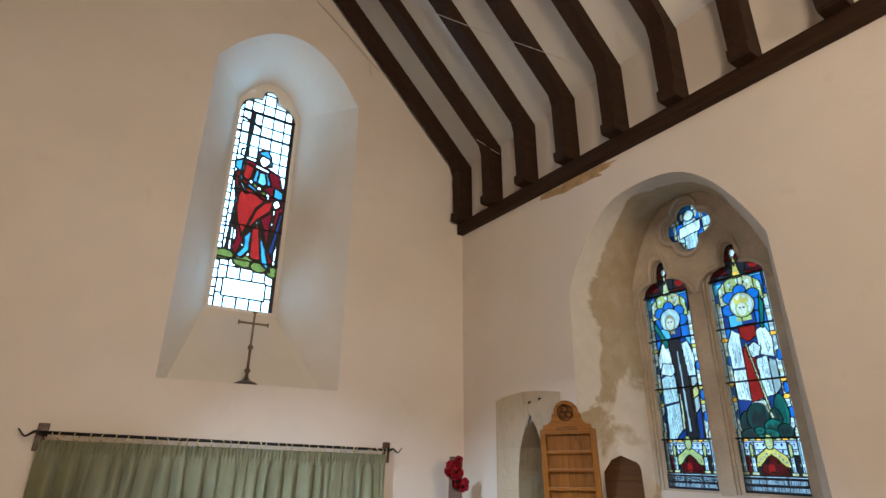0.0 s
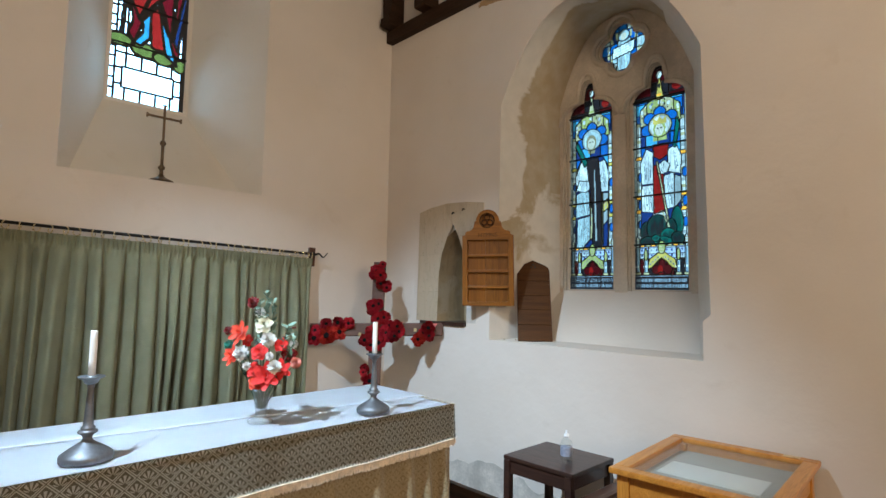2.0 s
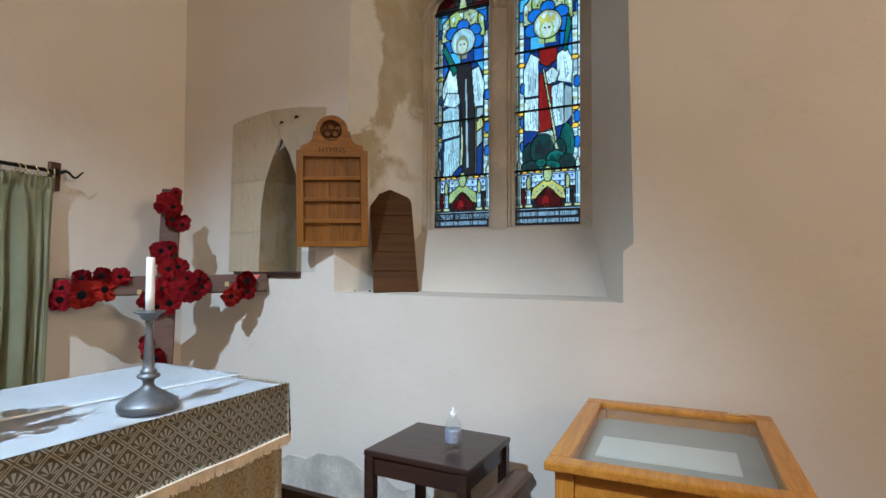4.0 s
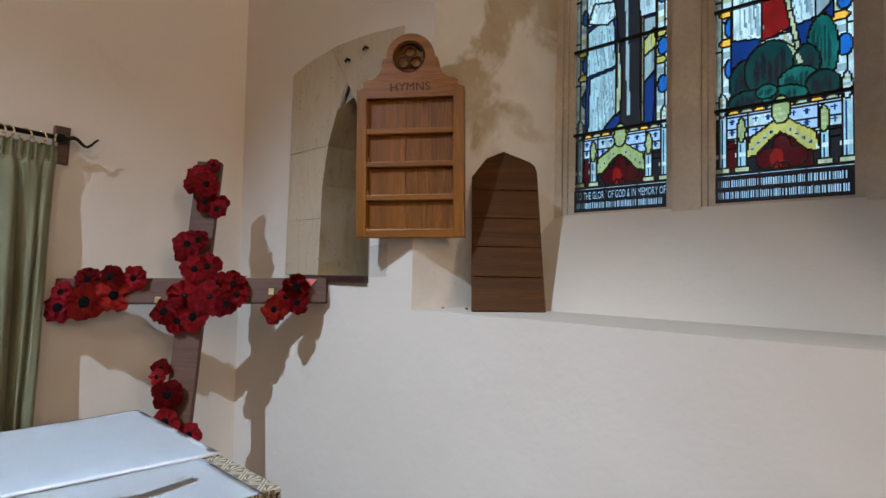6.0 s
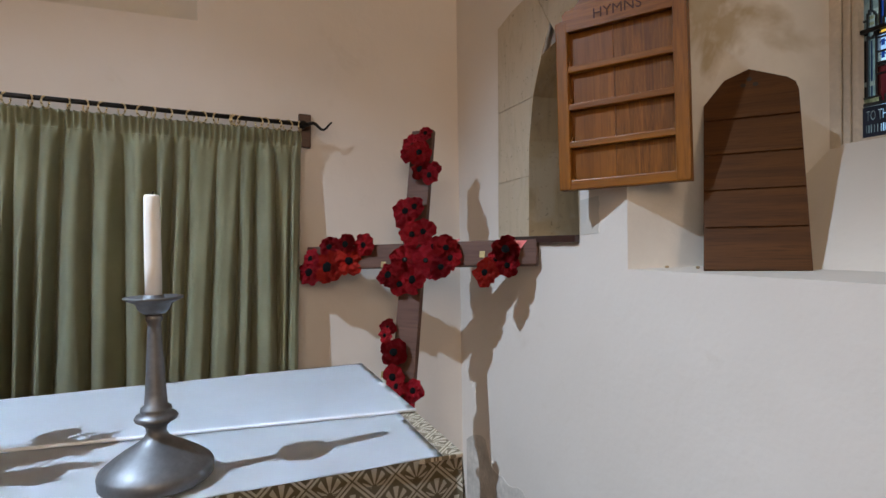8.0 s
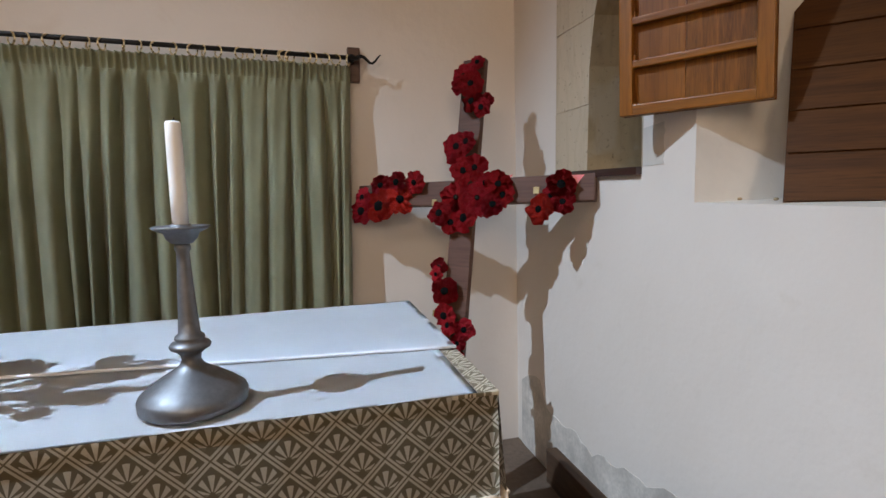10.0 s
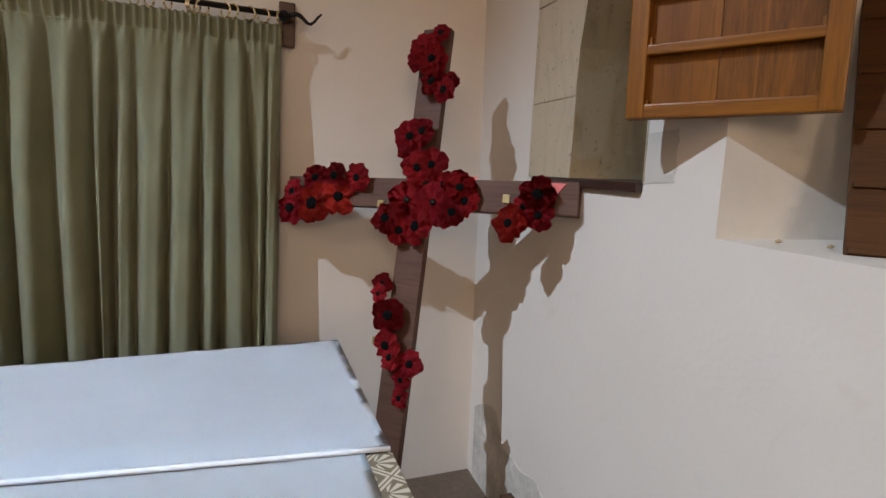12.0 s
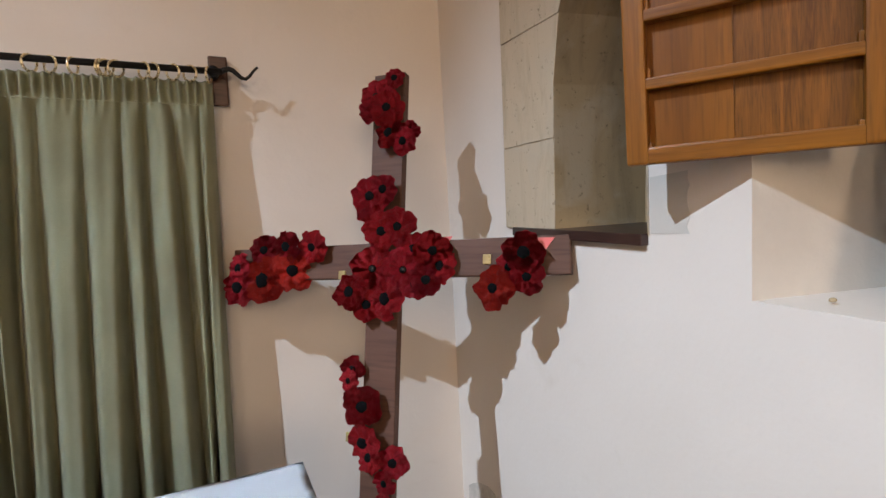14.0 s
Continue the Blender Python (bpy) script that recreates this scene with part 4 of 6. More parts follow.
for outline, args, name, label in ((LIGHT_L, (False,), "window_2", "stained glass light with a white-robed figure on blue"),
                                   (LIGHT_R, (True,), "window_3", "stained glass light with a crowned figure in red and white")):
    g = saint(outline, *args)
    win = tagged(thing(name, label, "window"), kind="structure")
    g.build(win, SOUTH, SX + 0.03)
    g.bars(win, SOUTH, SX + 0.03, (0.345, 0.72, 1.10, 1.47))

quat = Light(QUAT)
m2 = quat.w / 2
quat.grid(quat.rect(-1, 1, -1, 1), 0.075, 0.085, ["blue", "silver", "deep_blue", "robe", "blue"])
for k in range(14):   # pale feathers round the edge
    ang = 2 * PI * k / 14 + 0.2
    quat.paint(quat.disc(m2 + 0.135 * math.cos(ang), 0.19 + 0.135 * math.sin(ang), 0.013, 0.030), "cream" if k % 3 else "silver", False)
quat.paint(quat.poly([(m2 - 0.065, 0.02), (m2 + 0.055, 0.02), (m2 + 0.06, 0.27), (m2 - 0.05, 0.28)]), "robe")
for d in (-0.03, 0.0, 0.03):
    quat.paint(quat.poly([(m2 + d, 0.03), (m2 + d + 0.008, 0.03), (m2 + d * 0.8 + 0.004, 0.13), (m2 + d * 0.8, 0.13)]), "grey", False)
quat.paint(quat.disc(m2, 0.305, 0.048), "robe")
quat.paint(quat.disc(m2, 0.300, 0.026, 0.032), "skin", False)
quat.paint(quat.poly([(m2 - 0.105, 0.125), (m2 + 0.085, 0.155), (m2 + 0.095, 0.245), (m2 - 0.095, 0.215)]), "white")
for k in range(3):
    quat.paint(quat.poly([(m2 - 0.085, 0.150 + 0.024 * k), (m2 + 0.07, 0.174 + 0.024 * k), (m2 + 0.07, 0.180 + 0.024 * k), (m2 - 0.085, 0.156 + 0.024 * k)]), "silver", False)
win = tagged(thing("window_4", "small quatrefoil light with a white scroll", "window"), kind="structure")
quat.build(win, SOUTH, SX + 0.03)

# lines of writing along the foot of the lights
GLASS_PAINT = plain("dark_glass_paint", (0.012, 0.018, 0.04), 0.5)


def lettering(name, text, size, m, material, parent, depth=0.001, align="LEFT"):
    data = bpy.data.curves.new(name, "FONT")
    data.body, data.size, data.extrude, data.align_x = text, size, depth, align
    data.materials.append(material)
    ob = new(name, data)
    ob.parent = parent
    ob.matrix_basis = m
    return ob


# daylight outside the two windows
sky_e = slab([[(-9, -2), (5, -2), (5, 12), (-9, 12)]], 0.01, EAST @ Matrix.Translation((0, 0, 4.0)))
tagged(structure("backdrop_east", sky_e, glow("east_daylight", (0.42, 0.74, 1.0), 18.0), "bright pale sky outside"), "", "sky")
sky_s = slab([[(-8, -2), (12, -2), (12, 10), (-8, 10)]], 0.01, SOUTH @ Matrix.Translation((0, 0, 4.5)))
tagged(structure("backdrop_south", sky_s, glow("south_daylight", (0.60, 0.88, 1.0), 2.5), "pale daylight outside"), "", "sky")

# ---- altar and what lies on it ----
AX0, AX1, AY0, AY1 = -3.27, -0.772, -1.708, -0.858


def wobble(x, z, k=1.0):
    return noise.noise(Vector((x * k, z * k, 3.7)))


altar = thing("altar", "altar table hung with patterned gold and grey brocade", "altar", Matrix.Translation((-2.01, -1.25, 0)))
inv = Matrix.Translation((2.01, 1.25, 0))


def local(bm):
    bmesh.ops.transform(bm, matrix=inv, verts=bm.verts)
    return bm


part("table", local(new_box(AX0 + 0.03, AX1 - 0.025, AY0 + 0.05, AY1 + 0.02, 0.0, 0.992, 0.006)), STOOL_WOOD, altar, "dark wooden table under the cloths")


def sheet(rows, cols, at, thick=0.0):
    """A cloth: a grid of points at(u, v)."""
    bm = bmesh.new()
    grid = [[bm.verts.new(at(c / cols, r / rows)) for c in range(cols + 1)] for r in range(rows + 1)]
    for r in range(rows):
        for c in range(cols):
            bm.faces.new((grid[r][c], grid[r][c + 1], grid[r + 1][c + 1], grid[r + 1][c]))
    if thick:
        bmesh.ops.solidify(bm, geom=bm.faces, thickness=thick)
    return bm


CRESTS = [(-1.86, 0.10, 0.035), (-1.62, 0.11, 0.085), (-1.335, 0.13, 0.110), (-1.10, 0.10, 0.105), (-0.955, 0.08, 0.100), (-0.815, 0.07, 0.105), (-2.15, 0.12, 0.02), (-2.5, 0.14, 0.02), (-2.85, 0.13, 0.02)]


def frontal_front(u, v):
    """Loose folds that open towards the hem."""
    x = AX0 + (AX1 - AX0) * u
    fold = 0.0
    for at, half, depth in CRESTS:
        k = max(0.0, 1 - abs(x - at + 0.03 * (1 - v)) / (half * (0.45 + 0.55 * v)))
        fold = max(fold, depth * k * k * (3 - 2 * k))
    fold += 0.004 * math.sin(x * 47 + 2 * math.sin(x * 9)) * v
    return (x, AY0 + 0.020 - fold * v ** 1.1 - 0.010 * v, 0.995 * (1 - v))


def frontal_side(u, v):
    y = AY0 + 0.02 + (AY1 - AY0 - 0.02) * u
    return (AX1 + 0.002 + 0.016 * v * math.sin(y * 26) - 0.012 * v, y, 0.995 * (1 - v))


part("frontal", local(sheet(24, 260, frontal_front)), BROCADE_LOW, altar, "hanging brocade frontal in loose folds", True)
part("side_drape", local(sheet(14, 60, frontal_side)), BROCADE_SIDE, altar, "", True)


def drop(x):
    return 0.215 + 0.028 * max(0.0, min(1.0, (-0.75 - x) / 1.6))


def super_front(u, v):
    x = AX0 - 0.004 + (AX1 - AX0 + 0.012) * u
    lift = 0.010 * math.sin(x * 4.0) * v
    return (x, AY0 - 0.010 - 0.006 * v - 0.6 * lift - 0.004 * math.sin(x * 17) * v, 1.002 - drop(x) * v)


def super_side(u, v):
    y = AY0 - 0.012 + 0.31 * u
    return (AX1 + 0.008 + 0.016 * v + 0.006 * math.sin(y * 20) * v, y, 1.002 - 0.212 * v)


part("superfrontal", local(sheet(10, 160, super_front, 0.003)), BROCADE_FRONT, altar, "brocade band along the top edge", True)
part("superfrontal_end", local(sheet(10, 24, super_side, 0.003)), BROCADE_SIDE, altar, "", True)
part("cloth_edge", local(new_box(AX1 - 0.085, AX1 + 0.010, AY0 - 0.013, -1.435, 0.994, 1.003, 0.002)), BROCADE_TOP, altar)


def fringe(points, length):
    """Loose threads hanging from a corded edge."""
    bm = bmesh.new()
    for p in points:
        x, y, z = p
        l = length * random.uniform(0.8, 1.1)
        dx, dy = random.uniform(-0.004, 0.004), random.uniform(-0.004, 0.003)
        r = 0.0030
        top = [bm.verts.new((x + a * r, y + b * r, z)) for a, b in ((-1, 0), (0, -1), (1, 0), (0, 1))]
        low = [bm.verts.new((x + dx + a * r * 1.3, y + dy + b * r * 1.3, z - l)) for a, b in ((-1, 0), (0, -1), (1, 0), (0, 1))]
        for i in range(4):
            bm.faces.new((top[i], top[(i + 1) % 4], low[(i + 1) % 4], low[i]))
        bm.faces.new(low)
    return bm


pts = [super_front(i / 620, 1.0) for i in range(621)] + [super_side(i / 76, 1.0) for i in range(77)]
tagged(part("fringe", local(fringe(pts, 0.042)), FRINGE, altar, "cream thread fringe"), kind="stuff")
part("fringe_cord", local(tube(bmesh.new(), [(p[0], p[1] - 0.003, p[2]) for p in pts[:621:6]], 0.005, 6)), FRINGE, altar, "", True)
part("fringe_cord", local(tube(bmesh.new(), [(p[0] + 0.003, p[1], p[2]) for p in pts[621::6]], 0.005, 6)), FRINGE, altar, "", True)


def back_edge(x):
    return -1.437 - 0.118 * (x + 0.775)


def linen_top(x0, x1, y_front, y_back, z, lift):
    def at(u, v):
        x = x0 + (x1 - x0) * u
        y = y_front(x) + (y_back(x) - y_front(x)) * v
        return (x, y, z + lift * wobble(x, y, 3.1) + 0.4 * lift * wobble(x, y, 14))
    return sheet(40, 120, at, -0.004)


cloth = thing("altar_cloth", "plain white linen cloth along the front of the altar", "cloth", group="altar linen")
part("linen", linen_top(-3.25, AX1 - 0.035, lambda x: AY0 - 0.0145, lambda x: back_edge(x) + 0.09, 1.004, 0.0012), LINEN, cloth, "", True)
cloth = thing("altar_cloth", "folded white linen cloth covering the back of the altar", "cloth", group="altar linen")
part("linen", linen_top(-3.25, AX1 + 0.006, back_edge, lambda x: AY1 - 0.004, 1.0105, 0.0014), LINEN, cloth, "", True)
hem = [(x, back_edge(x) - 0.001, 1.011) for x in [-3.25 + i * (2.484 / 30) for i in range(31)]]
part("hem", tube(bmesh.new(), hem, 0.0045, 6), LINEN, cloth, "", True)


def candlestick(x, y):
    t = thing("candlestick", "dull pewter candlestick holding a plain white candle", "candlestick", Matrix.Translation((x, y, 1.010)), "altar candlesticks")
    prof = [(0.02, 0.0), (0.091, 0.0), (0.094, 0.004), (0.095, 0.020), (0.092, 0.027), (0.076, 0.040), (0.056, 0.054), (0.036, 0.066),
            (0.022, 0.076), (0.0165, 0.086), (0.018, 0.096), (0.025, 0.103), (0.034, 0.108), (0.036, 0.113), (0.033, 0.118), (0.023, 0.121), (0.026, 0.126), (0.025, 0.131), (0.019, 0.136),
            (0.0175, 0.158), (0.0145, 0.210), (0.0118, 0.262), (0.0110, 0.284), (0.0140, 0.289), (0.0140, 0.294), (0.0115, 0.300)]
    part("stem", lathe(bmesh.new(), prof, 40), PEWTER, t, "", True)
    pan = [(0.008, 0.298), (0.018, 0.300), (0.026, 0.308), (0.030, 0.318), (0.047, 0.326), (0.050, 0.329), (0.048, 0.331), (0.030, 0.326), (0.018, 0.326), (0.017, 0.334), (0.010, 0.334)]
    part("drip_pan", lathe(bmesh.new(), pan, 36), PEWTER, t, "", True)
    c = lathe(bmesh.new(), [(0.0140, 0.327), (0.0142, 0.39), (0.0138, 0.48), (0.0134, 0.510), (0.0112, 0.514), (0.004, 0.512)], 20)
    part("candle", c, WAX, t, "plain white wax candle", True)
    part("wick", tube(bmesh.new(), [(0, 0, 0.511), (0.001, 0, 0.516), (0.003, 0, 0.521)], 0.0012, 5), WICK_AND_HOLE, t)
    return t


stick = candlestick(-1.324, -1.618)
copy_thing(stick, Matrix.Translation((-2.715, -1.585, 1.010)))

# glass vase and its flowers
VX, VY = -1.925, -1.455
vase = thing("vase", "footed clear glass vase, flared at the rim", "vase", Matrix.Translation((VX, VY, 1.016)) @ Matrix.Scale(1.0, 4))
outer = [(0.0, 0.0), (0.060, 0.0), (0.063, 0.005), (0.056, 0.012), (0.034, 0.020), (0.024, 0.030), (0.030, 0.040), (0.025, 0.050), (0.030, 0.065), (0.038, 0.11), (0.044, 0.17), (0.051, 0.215), (0.053, 0.222)]
innerp = [(0.049, 0.220), (0.040, 0.165), (0.033, 0.11), (0.025, 0.07), (0.0, 0.062)]


VASE_CLEAR = clear_glass("vase_glass", (0.92, 0.94, 0.94), 0.10)
part("body", lathe(bmesh.new(), [(max(r, 0.001), z) for r, z in outer + innerp], 36), VASE_CLEAR, vase, "", True)
stems_green = plain("stem_green", (0.05, 0.085, 0.035), 0.6, 0, 0.3, 12, 80)
flower_mats = {k: plain(k + "_petals", c, 0.6, 0, 0.14, 16, 140, 0.3, sheen=0.2) for k, c in {
    "scarlet": (0.72, 0.022, 0.018), "orange": (0.80, 0.07, 0.025), "crimson": (0.30, 0.008, 0.014), "white": (0.82, 0.80, 0.76),
    "cream": (0.74, 0.70, 0.52), "pink": (0.72, 0.28, 0.22), "teal": (0.03, 0.34, 0.27)}.items()}
LEAF = plain("eucalyptus_leaf", (0.22, 0.32, 0.24), 0.6, 0, 0.2, 20, 100, 0.2)
DEEP_LEAF = plain("deep_green_leaf", (0.04, 0.10, 0.035), 0.55, 0, 0.25, 20, 100, 0.2)
bouquet = thing("flower_arrangement", "red, white and orange artificial flowers with grey-green sprigs", "flowers", Matrix.Translation((VX, VY, 1.016)) @ Matrix.Scale(1.0, 4))


def petal(bm, m, length, width, curl, cup=0.2):
    rows = []
    for i in range(5):
        k = i / 4
        w = width * math.sin(PI * (0.12 + 0.80 * k)) ** 0.8
        z = curl * length * k * k
        rows.append([bm.verts.new(m @ Vector((s * w, length * k, z + cup * w * abs(s)))) for s in (-1, -0.4, 0.4, 1)])
    for a, b in zip(rows, rows[1:]):
        for i in range(3):
            bm.faces.new((a[i], a[i + 1], b[i + 1], b[i]))


def bloom(kind, r):
    bm = bmesh.new()
    if kind == "star":
        for ring, n, tilt, s in ((0, 6, 12, 1.0), (1, 6, 30, 0.75), (2, 5, 55, 0.45)):
            for i in range(n):
                petal(bm, pose(0, 0, 0.004 * ring, 0, 0, 360 / n * i + 25 * ring) @ pose(0, 0, 0, tilt), r * s, r * 0.27 * s, 0.15)
    elif kind == "pompom":
        for i in range(46):
            z = 1 - 1.7 * (i + 0.5) / 46
            petal(bm, pose(0, 0, 0, 0, 0, i * 137.5) @ pose(0, 0, r * 0.25, math.degrees(math.asin(max(-1, min(1, z))))), r * random.uniform(0.8, 1.0), r * 0.26, 0.3, 0.4)
    else:
        for ring, n, tilt, s in ((0, 5, 20, 1.0), (1, 5, 42, 0.85), (2, 4, 62, 0.7), (3, 3, 76, 0.55)):
            for i in range(n):
                petal(bm, pose(0, 0, 0, 0, 0, 360 / n * i + 40 * ring) @ pose(0, 0, 0, tilt), r * s, r * 0.55 * s, -0.12, 0.5)
    return bm


RIGHT, AHEAD = Vector((0.656, -0.755, 0)), Vector((0.755, 0.656, 0))
BLOOMS = [("star", "scarlet", 0.050, 0.240, 0.080, -0.06), ("star", "scarlet", 0.105, 0.270, 0.062, -0.02), ("pompom", "white", 0.037, 0.420, 0.044, -0.02),
          ("pompom", "white", 0.093, 0.290, 0.038, -0.07), ("pompom", "white", -0.098, 0.350, 0.044, -0.03), ("pompom", "white", 0.065, 0.345, 0.022, -0.07),
          ("pompom", "white", -0.055, 0.290, 0.024, -0.06), ("rose", "scarlet", 0.005, 0.360, 0.048, -0.05), ("rose", "scarlet", 0.095, 0.395, 0.040, 0.0)]
MORE = [("star", "orange", -0.123, 0.450, 0.070, 0.0), ("star", "orange", -0.153, 0.335, 0.060, -0.02), ("rose", "cream", 0.002, 0.495, 0.052, 0.0),
        ("pompom", "crimson", -0.069, 0.610, 0.034, 0.02), ("pompom", "crimson", -0.190, 0.463, 0.026, 0.0), ("pompom", "pink", 0.176, 0.305, 0.032, 0.0),
        ("rose", "crimson", 0.130, 0.340, 0.045, 0.03), ("rose", "scarlet", -0.02, 0.27, 0.045, -0.05), ("pompom", "white", 0.15, 0.40, 0.026, 0.03), ("pompom", "white", -0.03, 0.56, 0.03, 0.02), ("rose", "scarlet", -0.09, 0.41, 0.036, 0.02), ("rose", "orange", 0.0, 0.21, 0.045, -0.06), ("pompom", "teal", -0.185, 0.385, 0.030, 0.01)]
for kind, tint, dx, dz, r, near in BLOOMS + MORE:
    at = RIGHT * dx + AHEAD * near + Vector((0, 0, dz))
    face = (-AHEAD * 0.9 + RIGHT * dx * 2.5 + Vector((0, 0, 0.35))).normalized()
    m = Matrix.Translation(at) @ face.to_track_quat("Z", "Y").to_matrix().to_4x4()
    bm = bloom(kind, r)
    bmesh.ops.transform(bm, matrix=m, verts=bm.verts)
    flower = part("flower", bm, flower_mats[tint], bouquet, {"star": "pointed-petal %s flower", "pompom": "rounded %s flower head", "rose": "%s rose"}[kind] % tint, True)
    start = Vector((at.x * 0.1, at.y * 0.1, 0.07))
    part("stem", tube(bmesh.new(), [start, start.lerp(at, 0.5) + Vector((0, 0, 0.03)), at - face * 0.008], 0.0022, 5), stems_green, bouquet)
for dx, dz, count in ((0.013, 0.66, 22), (0.05, 0.62, 16), (-0.03, 0.63, 14), (0.133, 0.50, 16), (0.18, 0.45, 12), (-0.15, 0.40, 10), (-0.045, 0.425, 10), (0.16, 0.36, 6), (-0.02, 0.54, 8), (-0.10, 0.29, 8)):
    tip = RIGHT * dx + Vector((0, 0, dz))
    base = Vector((tip.x * 0.15, tip.y * 0.15, 0.12))
    bm = bmesh.new()
    for i in range(count):
        k = 0.62 + 0.4 * i / count
        p = base.lerp(tip, k)
        petal(bm, Matrix.Translation(p) @ pose(0, 0, 0, random.uniform(10, 60), random.uniform(-40, 40), random.uniform(0, 360)), random.uniform(0.028, 0.045), 0.012, 0.1)
    sprig = part("sprig", bm, LEAF if dz > 0.38 else DEEP_LEAF, bouquet, "sprig of small rounded leaves", True)
    part("stem", tube(bmesh.new(), [base, base.lerp(tip, 0.6), tip], 0.0018, 5), stems_green, bouquet)
spray = bmesh.new()
for i in range(9):
    p = RIGHT * (0.06 + 0.012 * i) + Vector((0, 0, 0.36 + 0.032 * i - 0.002 * i * i)) + AHEAD * 0.03
    bmesh.ops.create_icosphere(spray, subdivisions=1, radius=0.006, matrix=Matrix.Translation(p))
part("berry_spray", spray, flower_mats["crimson"], bouquet, "thin spray of red berries", True)

# ---- curtain on its iron rod ----
ROD_Y, ROD_Z = -0.075, 2.055
HUNG = Matrix.Translation((-2.035, ROD_Y, 2.043)) @ pose(0, 0, 0, 0, 1.75)     # the rod slopes down a little towards the corner
rod = thing("curtain_rod", "black iron curtain rod with curled ends on wooden blocks", "curtain rod", HUNG)
bm = tube(bmesh.new(), [(-1.22, 0, 0.006), (1.215, 0, 0)], 0.0105, 12)
part("bar", bm, IRON, rod, "", True)
for s in (-1, 1):
    curl = [(s * (1.21 + 0.013 * i), 0, 0.020 * math.sin(i * 0.85) * (0.4 + 0.09 * i) - 0.001) for i in range(10)]
    part("finial", tube(bmesh.new(), curl, [0.010 - 0.0007 * i for i in range(10)], 10), IRON, rod, "wavy iron end", True)
    block = new_box(s * 1.205 - 0.030, s * 1.205 + 0.030, 0.048, 0.076, -0.10, 0.062, 0.006)
    part("bracket", block, RAIL_WOOD, rod, "dark wooden wall block")
    part("cup", tube(bmesh.new(), [(s * 1.19, 0.050, 0), (s * 1.19, -0.004, 0)], 0.018, 12), IRON, rod, "", True)

ring_mesh = bmesh.new()
tube(ring_mesh, [(0, 0.024 * math.cos(2 * PI * i / 18), 0.024 * math.sin(2 * PI * i / 18) - 0.0125) for i in range(18)], 0.0040, 6, True)
first_ring = None
GAPS = (0.0, 0.055, 0.105, 0.16, 0.185, 0.26, 0.285, 0.30, 0.37, 0.425, 0.475, 0.56, 0.62, 0.665, 0.74, 0.81, 0.87, 0.93, 1.01, 1.06, 1.14, 1.2, 1.28, 1.33, 1.41, 1.48, 1.55, 1.6, 1.69, 1.75, 1.83, 1.9, 1.98, 2.05, 2.12, 2.2, 2.28, 2.34)
curtain = thing("curtain", "sage green velvet curtain in deep gathered folds", "curtain", HUNG @ Matrix.Translation((0, 0, -ROD_Z)))
for g0 in GAPS:
    m = Matrix.Translation((1.175 - g0, 0, ROD_Z)) @ pose(0, 0, 0, random.uniform(-8, 8), 0, random.choice((-1, 1)) * random.uniform(15, 55))
    if first_ring is None:
        first_ring = part("ring", ring_mesh, BRASS, curtain, "brass curtain ring", True)
        first_ring.matrix_basis = m
    else:
        again("ring", first_ring.data, curtain, m, "brass curtain ring")

CX0, CX1, TOP_Z = -1.21, 1.185, 2.020


FOLDS, edge = [], CX0
while edge < CX1 - 0.03:   # (start, width, depth, drift of the start at the hem, lean of the crest)
    width = random.choice((0.062, 0.075, 0.085, 0.10, 0.115, 0.13))
    FOLDS.append((edge, min(width, CX1 - edge), 0.045 + 0.50 * width + random.uniform(-0.016, 0.018), random.uniform(-0.042, 0.042), random.uniform(0.6, 1.7)))
    edge += width
FOLDS.append((CX1, 0.05, 0.05, 0.0, 1.0))


def hang(u, v):
    x = CX0 + (CX1 - CX0) * u
    z = TOP_Z - v * (TOP_Z - 0.04)
    k = max(i for i, f in enumerate(FOLDS[:-1]) if f[0] <= x + 1e-6)
    (e0, w, depth, d0, lean), (e1, _, _, d1, _) = FOLDS[k], FOLDS[k + 1]
    s = min(1.0, max(0.0, (x - e0) / (e1 - e0)))
    head = math.exp(-((v / 0.044) ** 4))
    pinch = math.exp(-(((v - 0.038) / 0.007) ** 2))
    tight = 0.034 * (1 - 0.6 * pinch) * (abs(math.sin(x * PI / 0.027 + 0.9 * math.sin(x * 9) + 0.6 * math.sin(x * 23))) ** 0.7 - 0.65)
    grow = min(1.0, 0.34 + v * 2.2)
    drift = min(1.0, v * 1.3) ** 0.7
    ridge = math.sin(PI * s ** lean) ** 0.52
    crease = 0.007 * math.sin(s * 2 * PI * 1.5 + 5 * x + 4 * v) * min(1.0, 3 * v)
    swag = 0.017 * math.sin(x * 58 + v * 9) * max(0.0, 1 - v * 2.2) * min(1.0, v * 6)
    bulge = 0.010 * math.sin(2.7 * x + 5 * v + k)
    out = depth * grow * ridge + (bulge + crease) * ridge - 0.018
    return (x + (1 - head) * drift * (d0 * (1 - s) + d1 * s), 0.012 + head * (tight - 0.012) - (1 - head) * out + swag * (1 - head), z)


